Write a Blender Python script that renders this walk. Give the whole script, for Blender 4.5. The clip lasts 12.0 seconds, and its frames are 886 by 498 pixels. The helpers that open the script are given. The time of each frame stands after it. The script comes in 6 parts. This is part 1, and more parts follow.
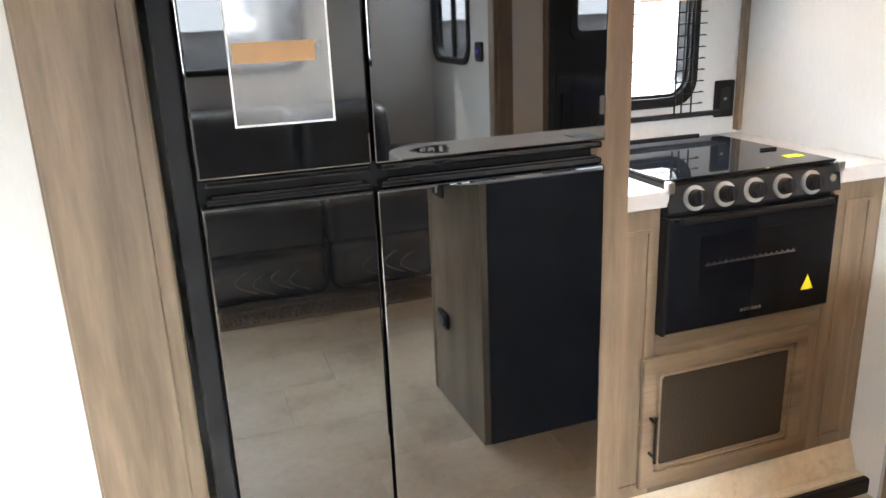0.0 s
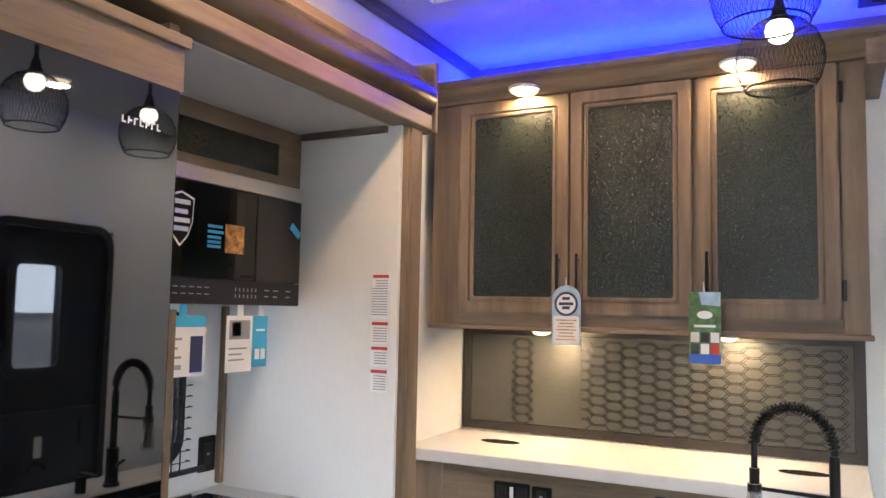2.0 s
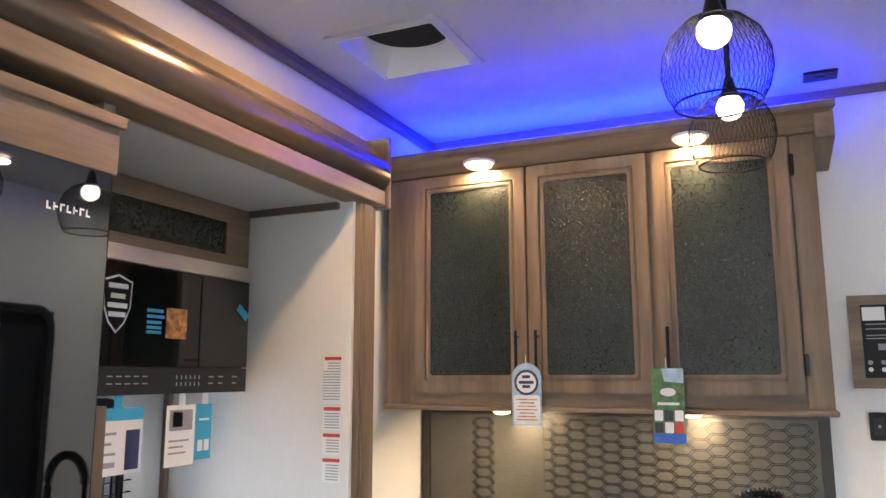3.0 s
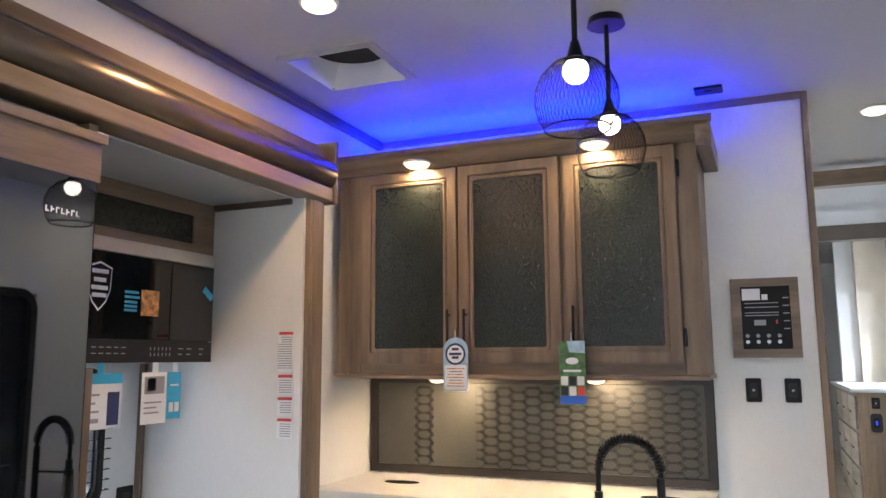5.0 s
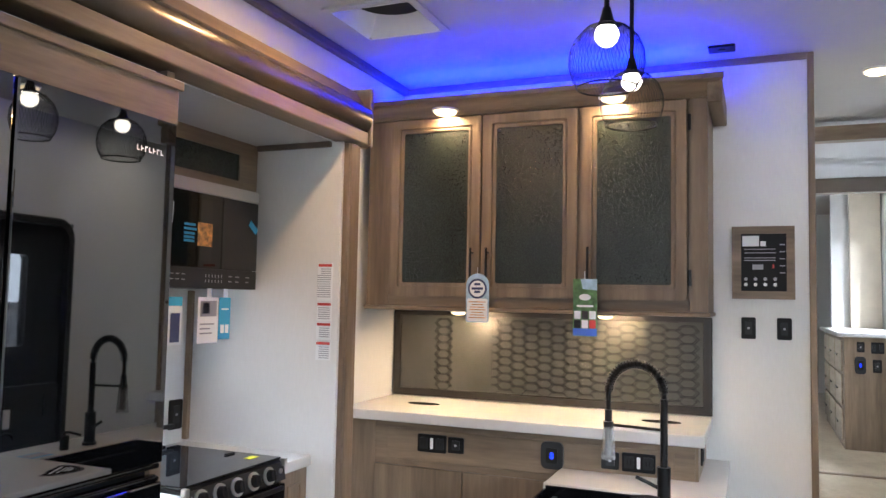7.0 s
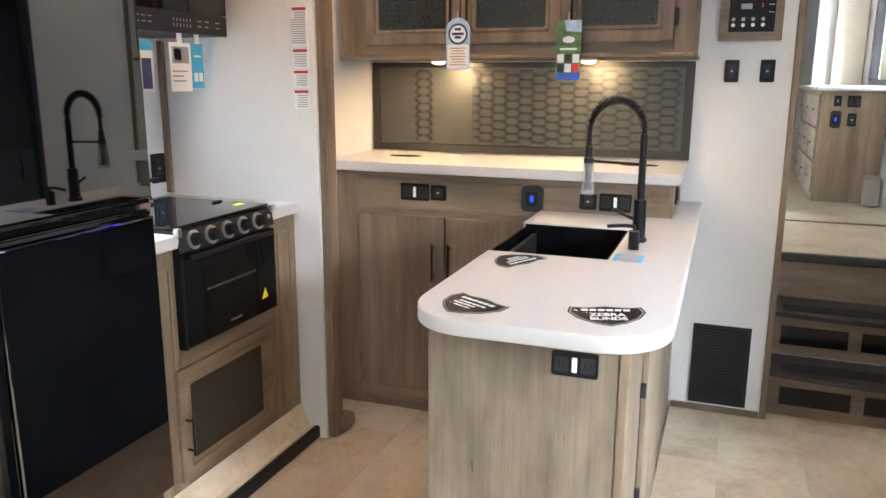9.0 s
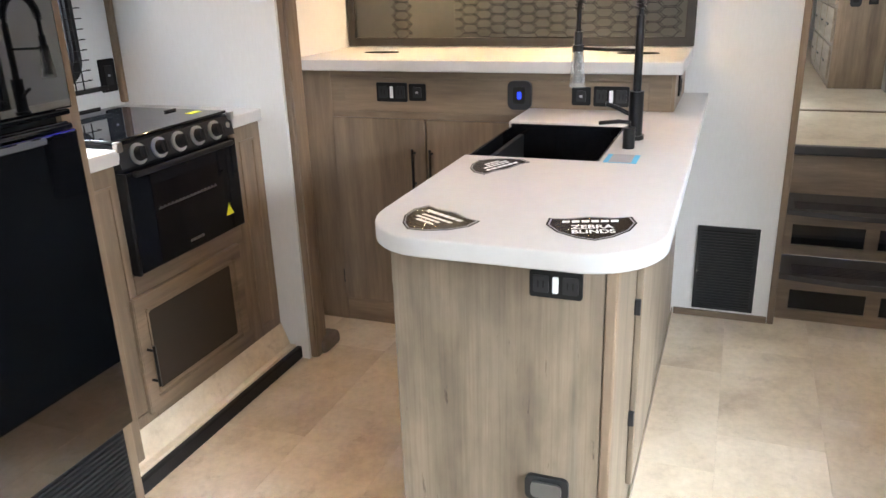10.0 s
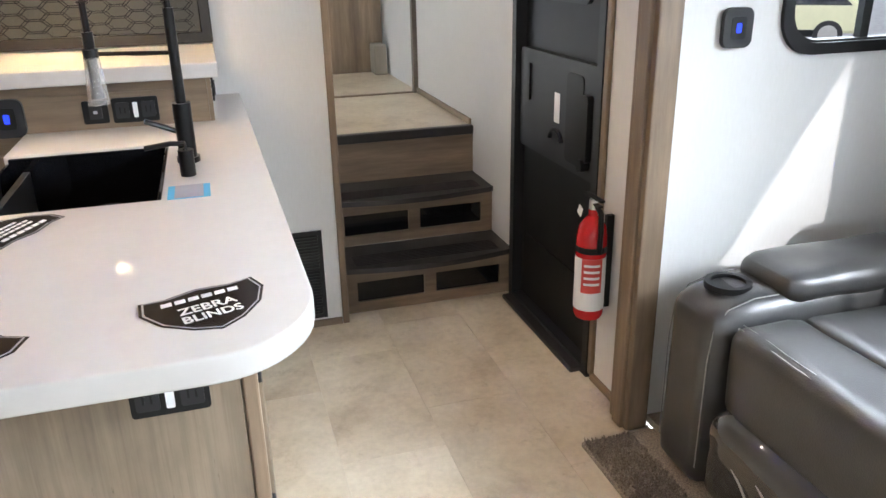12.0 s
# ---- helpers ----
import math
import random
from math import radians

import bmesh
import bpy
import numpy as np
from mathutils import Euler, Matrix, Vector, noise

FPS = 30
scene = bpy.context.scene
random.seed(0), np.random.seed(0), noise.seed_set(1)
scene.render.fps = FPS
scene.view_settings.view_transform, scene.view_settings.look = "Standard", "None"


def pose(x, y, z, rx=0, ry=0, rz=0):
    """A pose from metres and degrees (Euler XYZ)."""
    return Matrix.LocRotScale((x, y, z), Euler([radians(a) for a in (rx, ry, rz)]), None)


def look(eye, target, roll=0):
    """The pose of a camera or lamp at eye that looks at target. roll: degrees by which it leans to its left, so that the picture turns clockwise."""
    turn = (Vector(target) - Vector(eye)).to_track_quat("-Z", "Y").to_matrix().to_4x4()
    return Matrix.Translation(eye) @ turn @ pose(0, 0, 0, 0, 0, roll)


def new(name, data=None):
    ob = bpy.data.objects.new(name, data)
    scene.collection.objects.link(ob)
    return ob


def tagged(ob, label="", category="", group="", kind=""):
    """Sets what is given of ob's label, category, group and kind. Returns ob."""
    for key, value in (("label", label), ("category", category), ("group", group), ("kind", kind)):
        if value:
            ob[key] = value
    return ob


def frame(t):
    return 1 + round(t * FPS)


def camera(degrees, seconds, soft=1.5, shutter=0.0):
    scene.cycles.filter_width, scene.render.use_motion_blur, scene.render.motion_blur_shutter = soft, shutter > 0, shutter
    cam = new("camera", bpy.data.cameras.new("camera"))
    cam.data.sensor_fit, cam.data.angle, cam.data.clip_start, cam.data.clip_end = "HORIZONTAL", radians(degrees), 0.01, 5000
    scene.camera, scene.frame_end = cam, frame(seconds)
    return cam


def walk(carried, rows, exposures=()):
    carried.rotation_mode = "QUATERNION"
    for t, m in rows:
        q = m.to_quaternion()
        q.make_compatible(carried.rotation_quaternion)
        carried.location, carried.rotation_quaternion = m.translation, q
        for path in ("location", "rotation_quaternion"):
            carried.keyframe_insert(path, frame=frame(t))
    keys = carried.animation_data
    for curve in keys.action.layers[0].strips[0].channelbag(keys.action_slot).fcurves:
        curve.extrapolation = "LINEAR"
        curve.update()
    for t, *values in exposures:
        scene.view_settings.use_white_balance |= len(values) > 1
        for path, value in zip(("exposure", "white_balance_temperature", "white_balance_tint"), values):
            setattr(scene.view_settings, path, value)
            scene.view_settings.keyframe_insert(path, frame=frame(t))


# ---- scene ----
cam = camera(60.2, 12.0)
PATH = [
    (0, (0.826, 2.041, 1.365), (1.448, 3.846, 0.769), -2.3),
    (0.5, (0.764, 2.133, 1.417), (1.73, 3.836, 1.013), -0.8),
    (1, (0.628, 2.163, 1.494), (2.078, 3.522, 1.268), 0.4),
    (1.5, (0.536, 2.198, 1.542), (2.225, 3.268, 1.524), 0.7),
    (2, (0.545, 2.202, 1.555), (2.319, 3.112, 1.712), 1.1),
    (2.5, (0.627, 2.232, 1.575), (2.422, 3.075, 1.834), 0.3),
    (3, (0.614, 2.218, 1.603), (2.414, 3.027, 1.929), -0.1),
    (5, (0.328, 1.938, 1.562), (2.156, 2.697, 1.847), -0.3),
    (5.5, (0.294, 1.911, 1.533), (2.115, 2.696, 1.793), 0.4),
    (6, (0.233, 1.943, 1.543), (2.057, 2.732, 1.767), 1.0),
    (6.5, (0.122, 1.946, 1.544), (1.953, 2.727, 1.743), 1.1),
    (8.5, (0.035, 1.965, 1.429), (1.896, 2.646, 1.153), 0.9),
    (9, (0.064, 1.963, 1.406), (1.893, 2.645, 0.974), 0.2),
    (9.5, (0.165, 1.959, 1.377), (1.957, 2.649, 0.817), -0.8),
    (10, (0.308, 1.953, 1.361), (2.063, 2.635, 0.688), -1.9),
    (10.5, (0.402, 1.958, 1.349), (2.162, 2.519, 0.582), -3.0),
    (11, (0.475, 2.061, 1.326), (2.305, 2.142, 0.524), -2.7),
    (11.4, (0.476, 2.116, 1.354), (2.295, 1.869, 0.559), -1.5),
    (11.5, (0.521, 2.139, 1.346), (2.331, 1.822, 0.559), -1.2),
    (12, (0.688, 2.14, 1.347), (2.475, 1.612, 0.622), -1.1),
]
walk(cam, [(t, look(eye, target, roll)) for t, eye, target, roll in PATH],
     exposures=[(0.0, 0.4, 6500, 10), (0.5, 0.42, 6400, 10), (1.0, 0.22, 6300, 10), (1.5, 0.11, 6150, 10), (2.0, -0.2, 6000, 11), (3.0, -0.2, 6000, 11), (5.0, -0.5, 5850, 11), (6.5, -0.45, 5850, 11), (8.5, -0.1, 6100, 11), (9.5, -0.15, 6200, 11), (10.5, -0.2, 6150, 11), (12.0, -0.3, 6150, 11)])

# ---- world, sun, large lights ----
world = bpy.data.worlds.new("world")
scene.world = world
world.use_nodes = True
wn = world.node_tree
sky = wn.nodes.new("ShaderNodeTexSky")
sky.sky_type, sky.sun_disc = "NISHITA", False
sky.sun_elevation, sky.sun_rotation = radians(33), radians(247)
wn.links.new(sky.outputs[0], wn.nodes["Background"].inputs[0])
wn.nodes["Background"].inputs[1].default_value = 0.15
sun = new("sun", bpy.data.lights.new("sun", "SUN"))
sun.data.energy, sun.data.angle, sun.data.color = 3.6, radians(0.6), (1.0, 0.95, 0.88)
sun.matrix_world = look((0, 0, 10), (1.0, 0.42, 9.30))


PLAN = Matrix.Identity(4)


def plan(x=(0, 1, 0, 1), y=(0, 1, 0, 1), z=(0, 1, 0, 1)):
    """Sets how the coordinates of the section that follows lie in the room: a0, a1 fall on b0, b1 along each axis."""
    global PLAN
    PLAN = Matrix.Identity(4)
    for k, (a0, a1, b0, b1) in enumerate((x, y, z)):
        PLAN[k][k] = (b1 - b0) / (a1 - a0)
        PLAN[k][3] = b0 - a0 * PLAN[k][k]


def lamp(name, kind, place, target, power, color, size=0.1, size_y=None):
    data = bpy.data.lights.new(name, kind)
    data.energy, data.color = power, color
    if kind == "AREA":
        data.shape, data.size = ("RECTANGLE", size) if size_y else ("DISK", size)
        if size_y:
            data.size_y = size_y
    else:
        data.shadow_soft_size = size
    ob = new(name, data)
    ob.matrix_world = look(PLAN @ Vector(place), PLAN @ Vector(target))
    return ob


WARM, DAY, BLUE = (1.0, 0.66, 0.33), (0.88, 0.95, 1.0), (0.010, 0.017, 1.0)
# daylight stand-ins: added area lamps beyond the windows, the rear one in its opening
lamp("window_fill", "AREA", (-0.9, -3.0, 3.0), (1.9, 1.6, 0.3), 480, DAY, 2.6, 1.6)
lamp("window_fill", "AREA", (4.2, -0.1, 2.95), (1.6, 0.75, 0.5), 900, DAY, 1.2, 1.2)
lamp("window_fill", "AREA", (0.35, -1.1, 2.25), (1.95, 0.85, 0.55), 300, DAY, 1.8, 0.8)
lamp("window_fill", "AREA", (2.35, 5.6, 2.35), (1.9, 2.4, 0.6), 620, DAY, 1.4, 1.0)
lamp("window_fill", "AREA", (-3.17, 2.2, 1.45), (1.0, 2.2, 0.6), 35, DAY, 1.7, 0.85)
lamp("window_fill", "AREA", (6.5, -0.7, 3.0), (5.2, 1.9, 0.65), 1700, DAY, 2.2, 1.2)


# ---- materials ----
def nodes_of(name, rough=0.5, metal=0.0):
    m = bpy.data.materials.new(name)
    m.use_nodes = True
    nt = m.node_tree
    b = nt.nodes["Principled BSDF"]
    b.inputs["Roughness"].default_value, b.inputs["Metallic"].default_value = rough, metal
    return m, nt, b


def coords(nt, scale, kind="Object"):
    tc, mp = nt.nodes.new("ShaderNodeTexCoord"), nt.nodes.new("ShaderNodeMapping")
    mp.inputs["Scale"].default_value = scale
    nt.links.new(tc.outputs[kind], mp.inputs[0])
    return mp.outputs[0]


def noise_of(nt, vec, scale, detail=4.0, rough=0.6):
    n = nt.nodes.new("ShaderNodeTexNoise")
    n.inputs["Scale"].default_value, n.inputs["Detail"].default_value, n.inputs["Roughness"].default_value = scale, detail, rough
    nt.links.new(vec, n.inputs["Vector"])
    return n.outputs[0]


def ramp(nt, fac, stops):
    r = nt.nodes.new("ShaderNodeValToRGB")
    e = r.color_ramp.elements
    e[0].position, e[0].color = stops[0][0], (*stops[0][1], 1)
    e[1].position, e[1].color = stops[-1][0], (*stops[-1][1], 1)
    for p, c in stops[1:-1]:
        k = e.new(p)
        k.color = (*c, 1)
    nt.links.new(fac, r.inputs[0])
    return r.outputs[0]


def mix(nt, a, b, fac, mode="MIX"):
    m = nt.nodes.new("ShaderNodeMix")
    m.data_type, m.blend_type = "RGBA", mode
    for value, slot in ((fac, 0), (a, 6), (b, 7)):
        if isinstance(value, (int, float)):
            m.inputs[slot].default_value = value
        elif isinstance(value, tuple):
            m.inputs[slot].default_value = (*value, 1)
        else:
            nt.links.new(value, m.inputs[slot])
    return m.outputs[2]


def bump(nt, b, height, strength, distance=0.002):
    k = nt.nodes.new("ShaderNodeBump")
    k.inputs["Strength"].default_value, k.inputs["Distance"].default_value = strength, distance
    nt.links.new(height, k.inputs["Height"])
    nt.links.new(k.outputs[0], b.inputs["Normal"])


def plain(name, color, rough=0.5, metal=0.0, vary=0.08, scale=6.0, grain=90.0, relief=0.08, coat=0.0, spec=0.5):
    """Paint, plastic or metal with faint mottling and fine relief."""
    m, nt, b = nodes_of(name, rough, metal)
    v = coords(nt, (1, 1, 1))
    n = noise_of(nt, v, scale)
    lo, hi = tuple(c * (1 - vary) for c in color), tuple(min(1, c * (1 + vary)) for c in color)
    nt.links.new(ramp(nt, n, [(0.3, lo), (0.7, hi)]), b.inputs["Base Color"])
    if relief:
        bump(nt, b, noise_of(nt, v, grain, 3), relief, 0.001)
    b.inputs["Coat Weight"].default_value, b.inputs["Coat Roughness"].default_value = coat, 0.07
    b.inputs["Specular IOR Level"].default_value = spec
    return m


def wood(name, grain, light, mid, dark, rough=0.45, streak=1.0, fine_scale=9.0):
    """Printed maple panel; grain: the axis along which it runs."""
    m, nt, b = nodes_of(name, rough)
    s = [fine_scale, fine_scale, fine_scale]
    s["xyz".index(grain)] = 0.8
    v = coords(nt, tuple(s))
    wide = noise_of(nt, v, 1.3, 5, 0.62)
    fine = noise_of(nt, v, 7.0, 6, 0.7)
    s2 = [3.0, 3.0, 3.0]
    s2["xyz".index(grain)] = 0.9
    cloud = noise_of(nt, coords(nt, tuple(s2)), 1.6, 3)
    c1 = ramp(nt, wide, [(0.30, dark), (0.5, mid), (0.68, light)])
    c2 = mix(nt, c1, ramp(nt, fine, [(0.32, (0.62, 0.6, 0.58)), (0.6, (1.04, 1.03, 1.02))]), 0.55 * streak, "MULTIPLY")
    c3 = mix(nt, c2, ramp(nt, cloud, [(0.35, (0.82, 0.81, 0.8)), (0.65, (1.06, 1.05, 1.04))]), 0.7, "MULTIPLY")
    s3 = [7.0, 7.0, 7.0]
    s3["xyz".index(grain)] = 2.2
    knot = nt.nodes.new("ShaderNodeTexVoronoi")
    knot.inputs["Scale"].default_value = 0.55
    nt.links.new(coords(nt, tuple(s3)), knot.inputs["Vector"])
    c4 = mix(nt, c3, ramp(nt, knot.outputs[0], [(0.02, (0.35, 0.28, 0.22)), (0.085, (1, 1, 1))]), 0.6, "MULTIPLY")
    nt.links.new(c4, b.inputs["Base Color"])
    bump(nt, b, fine, 0.12, 0.001)
    return m


CAB = ((0.250, 0.186, 0.124), (0.192, 0.140, 0.092), (0.116, 0.083, 0.053))
PALE = ((0.37, 0.312, 0.245), (0.30, 0.25, 0.19), (0.195, 0.158, 0.118))
WOOD = {a: wood("cabinet_wood_" + a, a, *CAB) for a in "xyz"}
PANEL = wood("panel_wood", "x", *PALE, rough=0.5, streak=0.9)


def plank_print(name):
    """Smooth greige plank print: broad soft bands along z, sparse knots and short dark cracks."""
    m, nt, b = nodes_of(name, 0.42)
    band = noise_of(nt, coords(nt, (9, 9, 0.9)), 1.1, 4, 0.55)
    c = ramp(nt, band, [(0.28, (0.150, 0.116, 0.082)), (0.45, (0.196, 0.154, 0.110)), (0.62, (0.245, 0.194, 0.138)), (0.75, (0.19, 0.157, 0.12))])
    cloud = noise_of(nt, coords(nt, (4, 4, 1.6)), 2.2, 5, 0.6)
    c = mix(nt, c, ramp(nt, cloud, [(0.35, (0.68, 0.67, 0.66)), (0.6, (1.07, 1.07, 1.07))]), 0.85, "MULTIPLY")
    crack = noise_of(nt, coords(nt, (16, 16, 3.2)), 2.0, 6, 0.72)
    c = mix(nt, c, ramp(nt, crack, [(0.30, (0.30, 0.25, 0.21)), (0.37, (1, 1, 1))]), 0.85, "MULTIPLY")
    fine = noise_of(nt, coords(nt, (60, 60, 1.2)), 2.0, 5, 0.7)
    c = mix(nt, c, ramp(nt, fine, [(0.33, (0.66, 0.64, 0.62)), (0.55, (1.05, 1.05, 1.05))]), 0.6, "MULTIPLY")
    wavy = nt.nodes.new("ShaderNodeTexWave")
    wavy.bands_direction = "X"
    for key, value in (("Scale", 5.0), ("Distortion", 22.0), ("Detail", 4.0), ("Detail Scale", 1.2)):
        wavy.inputs[key].default_value = value
    nt.links.new(coords(nt, (1, 1, 0.22)), wavy.inputs["Vector"])
    c = mix(nt, c, ramp(nt, wavy.outputs["Fac"], [(0.0, (0.84, 0.83, 0.82)), (0.5, (1.02, 1.02, 1.02))]), 0.35, "MULTIPLY")
    knot = nt.nodes.new("ShaderNodeTexVoronoi")
    knot.inputs["Scale"].default_value = 2.6
    nt.links.new(coords(nt, (2, 2, 1.1)), knot.inputs["Vector"])
    c = mix(nt, c, ramp(nt, knot.outputs[0], [(0.03, (0.40, 0.33, 0.28)), (0.07, (0.86, 0.84, 0.82)), (0.13, (1, 1, 1))]), 0.7, "MULTIPLY")
    nt.links.new(c, b.inputs["Base Color"])
    bump(nt, b, cloud, 0.05, 0.001)
    return m


PLANK = plank_print("plank_print")
TRIM = {a: wood("trim_wood_" + a, a, (0.28, 0.208, 0.142), (0.20, 0.146, 0.098), (0.118, 0.084, 0.055)) for a in "xyz"}
DARKTRIM = plain("dark_trim", (0.10, 0.078, 0.06), 0.5, vary=0.2)
BULL = plain("bronze_roll_trim", (0.10, 0.078, 0.058), 0.24, 0.45, vary=0.15)


def wallboard():
    m, nt, b = nodes_of("wallboard", 0.55)
    fine = noise_of(nt, coords(nt, (14, 14, 3)), 9, 4)
    big = noise_of(nt, coords(nt, (1, 1, 1)), 1.2, 3)
    c = ramp(nt, fine, [(0.3, (0.695, 0.695, 0.685)), (0.7, (0.725, 0.725, 0.72))])
    nt.links.new(mix(nt, c, ramp(nt, big, [(0.3, (0.95, 0.95, 0.95)), (0.7, (1, 1, 1))]), 1.0, "MULTIPLY"), b.inputs["Base Color"])
    bump(nt, b, fine, 0.05, 0.001)
    return m


WHITE = wallboard()
# white panels greyed in the base colour, standing in for weaker light overhead
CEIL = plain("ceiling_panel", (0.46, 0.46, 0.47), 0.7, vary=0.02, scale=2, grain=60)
SOLID = plain("solid_surface", (0.57, 0.562, 0.55), 0.5, vary=0.02, scale=30, grain=300, relief=0.0, coat=0.35, spec=0.15)
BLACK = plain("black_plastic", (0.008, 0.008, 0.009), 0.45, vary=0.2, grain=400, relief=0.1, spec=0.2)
GREY = plain("charcoal_plastic", (0.015, 0.016, 0.018), 0.45, vary=0.15, grain=400, relief=0.1, spec=0.3)
MATTE = plain("matte_black_metal", (0.012, 0.012, 0.013), 0.35, 0.6, vary=0.2)
BLACKGLASS = plain("black_glass", (0.005, 0.0055, 0.007), 0.03, vary=0.0, relief=0.0, coat=0.0, spec=0.4)
STEEL = plain("brushed_steel", (0.55, 0.53, 0.50), 0.28, 1.0, vary=0.06)
CHROME = plain("chrome", (0.86, 0.86, 0.85), 0.3, 1.0, vary=0.02, relief=0)
PAPER = plain("white_paper", (0.78, 0.79, 0.80), 0.5, vary=0.02, relief=0)
INK = plain("grey_print", (0.30, 0.30, 0.33), 0.6, vary=0.1, relief=0)
NAVY = plain("navy_print", (0.03, 0.04, 0.12), 0.5, vary=0.1, relief=0)
CYAN = plain("cyan_print", (0.05, 0.36, 0.60), 0.5, vary=0.08, relief=0)
REDP = plain("red_print", (0.50, 0.04, 0.03), 0.5, vary=0.1, relief=0)
YELLOW = plain("yellow_sticker", (0.85, 0.78, 0.02), 0.5, vary=0.05, relief=0)
RED = plain("red_enamel", (0.48, 0.012, 0.015), 0.25, vary=0.08, relief=0)
DECAL = plain("dark_decal", (0.016, 0.012, 0.011), 0.2, vary=0.3, relief=0)
SKYP = plain("sky_print", (0.34, 0.48, 0.62), 0.4, vary=0.3, scale=25, relief=0)
BLUEP = plain("blue_print", (0.03, 0.11, 0.50), 0.4, vary=0.1, relief=0)
LEAFP = plain("green_print", (0.07, 0.16, 0.05), 0.4, vary=0.6, scale=40, relief=0)
FOOD = plain("food_print", (0.50, 0.22, 0.05), 0.4, vary=0.8, scale=70, relief=0)
RUBBER = plain("ribbed_rubber", (0.022, 0.02, 0.021), 0.38, vary=0.2)


def fridge_glass():
    m, nt, b = nodes_of("smoked_mirror_glass", 0.02)
    b.inputs["Base Color"].default_value = (0.0025, 0.003, 0.004, 1)
    b.inputs["Specular IOR Level"].default_value = 0.5
    b.inputs["IOR"].default_value = 2.2
    return m


def sheen_film():
    m, nt, b = nodes_of("satin_film", 0.06)
    n = noise_of(nt, coords(nt, (1, 1, 1)), 3)
    nt.links.new(ramp(nt, n, [(0.3, (0.14, 0.15, 0.16)), (0.7, (0.20, 0.21, 0.22))]), b.inputs["Base Color"])
    b.inputs["Specular IOR Level"].default_value = 1.0
    b.inputs["IOR"].default_value = 2.5
    return m


FRIDGE, FILM = fridge_glass(), sheen_film()


def textured_glass():
    """Smoked, hammered cabinet glass."""
    m, nt, b = nodes_of("hammered_smoked_glass", 0.2)
    v = coords(nt, (1, 1, 1))
    n = noise_of(nt, v, 160, 2)
    c = ramp(nt, noise_of(nt, v, 4), [(0.3, (0.016, 0.020, 0.016)), (0.7, (0.025, 0.030, 0.024))])
    # the bump noise also lightens and darkens the colour, painting in the sparkle
    nt.links.new(mix(nt, c, ramp(nt, n, [(0.36, (0.45, 0.45, 0.45)), (0.64, (1.35, 1.35, 1.35))]), 1.0, "MULTIPLY"), b.inputs["Base Color"])
    b.inputs["Specular IOR Level"].default_value = 0.4
    bump(nt, b, n, 0.5, 0.004)
    return m


HAMMER = textured_glass()


def splash_glass():
    m, nt, b = nodes_of("smoked_splash_glass", 0.28)
    v = coords(nt, (1, 1, 1))
    nt.links.new(ramp(nt, noise_of(nt, v, 5), [(0.3, (0.042, 0.042, 0.036)), (0.7, (0.060, 0.060, 0.052))]), b.inputs["Base Color"])
    bump(nt, b, noise_of(nt, v, 170, 3), 0.45, 0.003)
    return m


SPLASH = splash_glass()


def floor_vinyl():
    m, nt, b = nodes_of("stone_vinyl", 0.32)
    info = nt.nodes.new("ShaderNodeObjectInfo")
    v = coords(nt, (1, 1, 1))
    add = nt.nodes.new("ShaderNodeVectorMath")
    add.operation = "MULTIPLY_ADD"
    nt.links.new(info.outputs["Random"], add.inputs[0])
    add.inputs[1].default_value = (7.3, 3.1, 0)
    nt.links.new(v, add.inputs[2])
    a = noise_of(nt, add.outputs[0], 3.2, 6, 0.62)
    c = ramp(nt, a, [(0.28, (0.43, 0.35, 0.25)), (0.45, (0.61, 0.525, 0.40)), (0.7, (0.73, 0.655, 0.535))])
    f = noise_of(nt, add.outputs[0], 38, 5, 0.7)
    c = mix(nt, c, ramp(nt, f, [(0.3, (0.86, 0.85, 0.84)), (0.6, (1.03, 1.03, 1.03))]), 0.8, "MULTIPLY")
    st = noise_of(nt, add.outputs[0], 9, 5, 0.75)
    c = mix(nt, c, ramp(nt, st, [(0.30, (0.72, 0.69, 0.65)), (0.42, (1, 1, 1))]), 0.7, "MULTIPLY")
    tone = ramp(nt, info.outputs["Random"], [(0.0, (0.93, 0.92, 0.90)), (1.0, (1.04, 1.04, 1.03))])
    nt.links.new(mix(nt, c, tone, 1.0, "MULTIPLY"), b.inputs["Base Color"])
    bump(nt, b, f, 0.08, 0.001)
    return m


VINYL = floor_vinyl()
SEAM = plain("floor_seam", (0.44, 0.375, 0.28), 0.5)


def leather():
    m, nt, b = nodes_of("charcoal_leather", 0.36)
    v = coords(nt, (1, 1, 1))
    nt.links.new(ramp(nt, noise_of(nt, v, 7), [(0.3, (0.026, 0.026, 0.027)), (0.7, (0.040, 0.040, 0.041))]), b.inputs["Base Color"])
    vo = nt.nodes.new("ShaderNodeTexVoronoi")
    vo.inputs["Scale"].default_value = 260
    nt.links.new(v, vo.inputs["Vector"])
    big = noise_of(nt, v, 9, 4)
    h = mix(nt, vo.outputs[0], big, 0.6)
    bump(nt, b, h, 0.25, 0.003)
    b.inputs["Coat Weight"].default_value, b.inputs["Coat Roughness"].default_value = 0.6, 0.25
    return m


LEATHER = leather()
STITCH = plain("pale_stitching", (0.24, 0.24, 0.235), 0.6, relief=0)


def carpet():
    m, nt, b = nodes_of("brown_carpet", 0.95)
    v = coords(nt, (1, 1, 1))
    nt.links.new(ramp(nt, noise_of(nt, v, 240, 3), [(0.3, (0.14, 0.110, 0.085)), (0.7, (0.42, 0.35, 0.275))]), b.inputs["Base Color"])
    return m


CARPET = carpet()


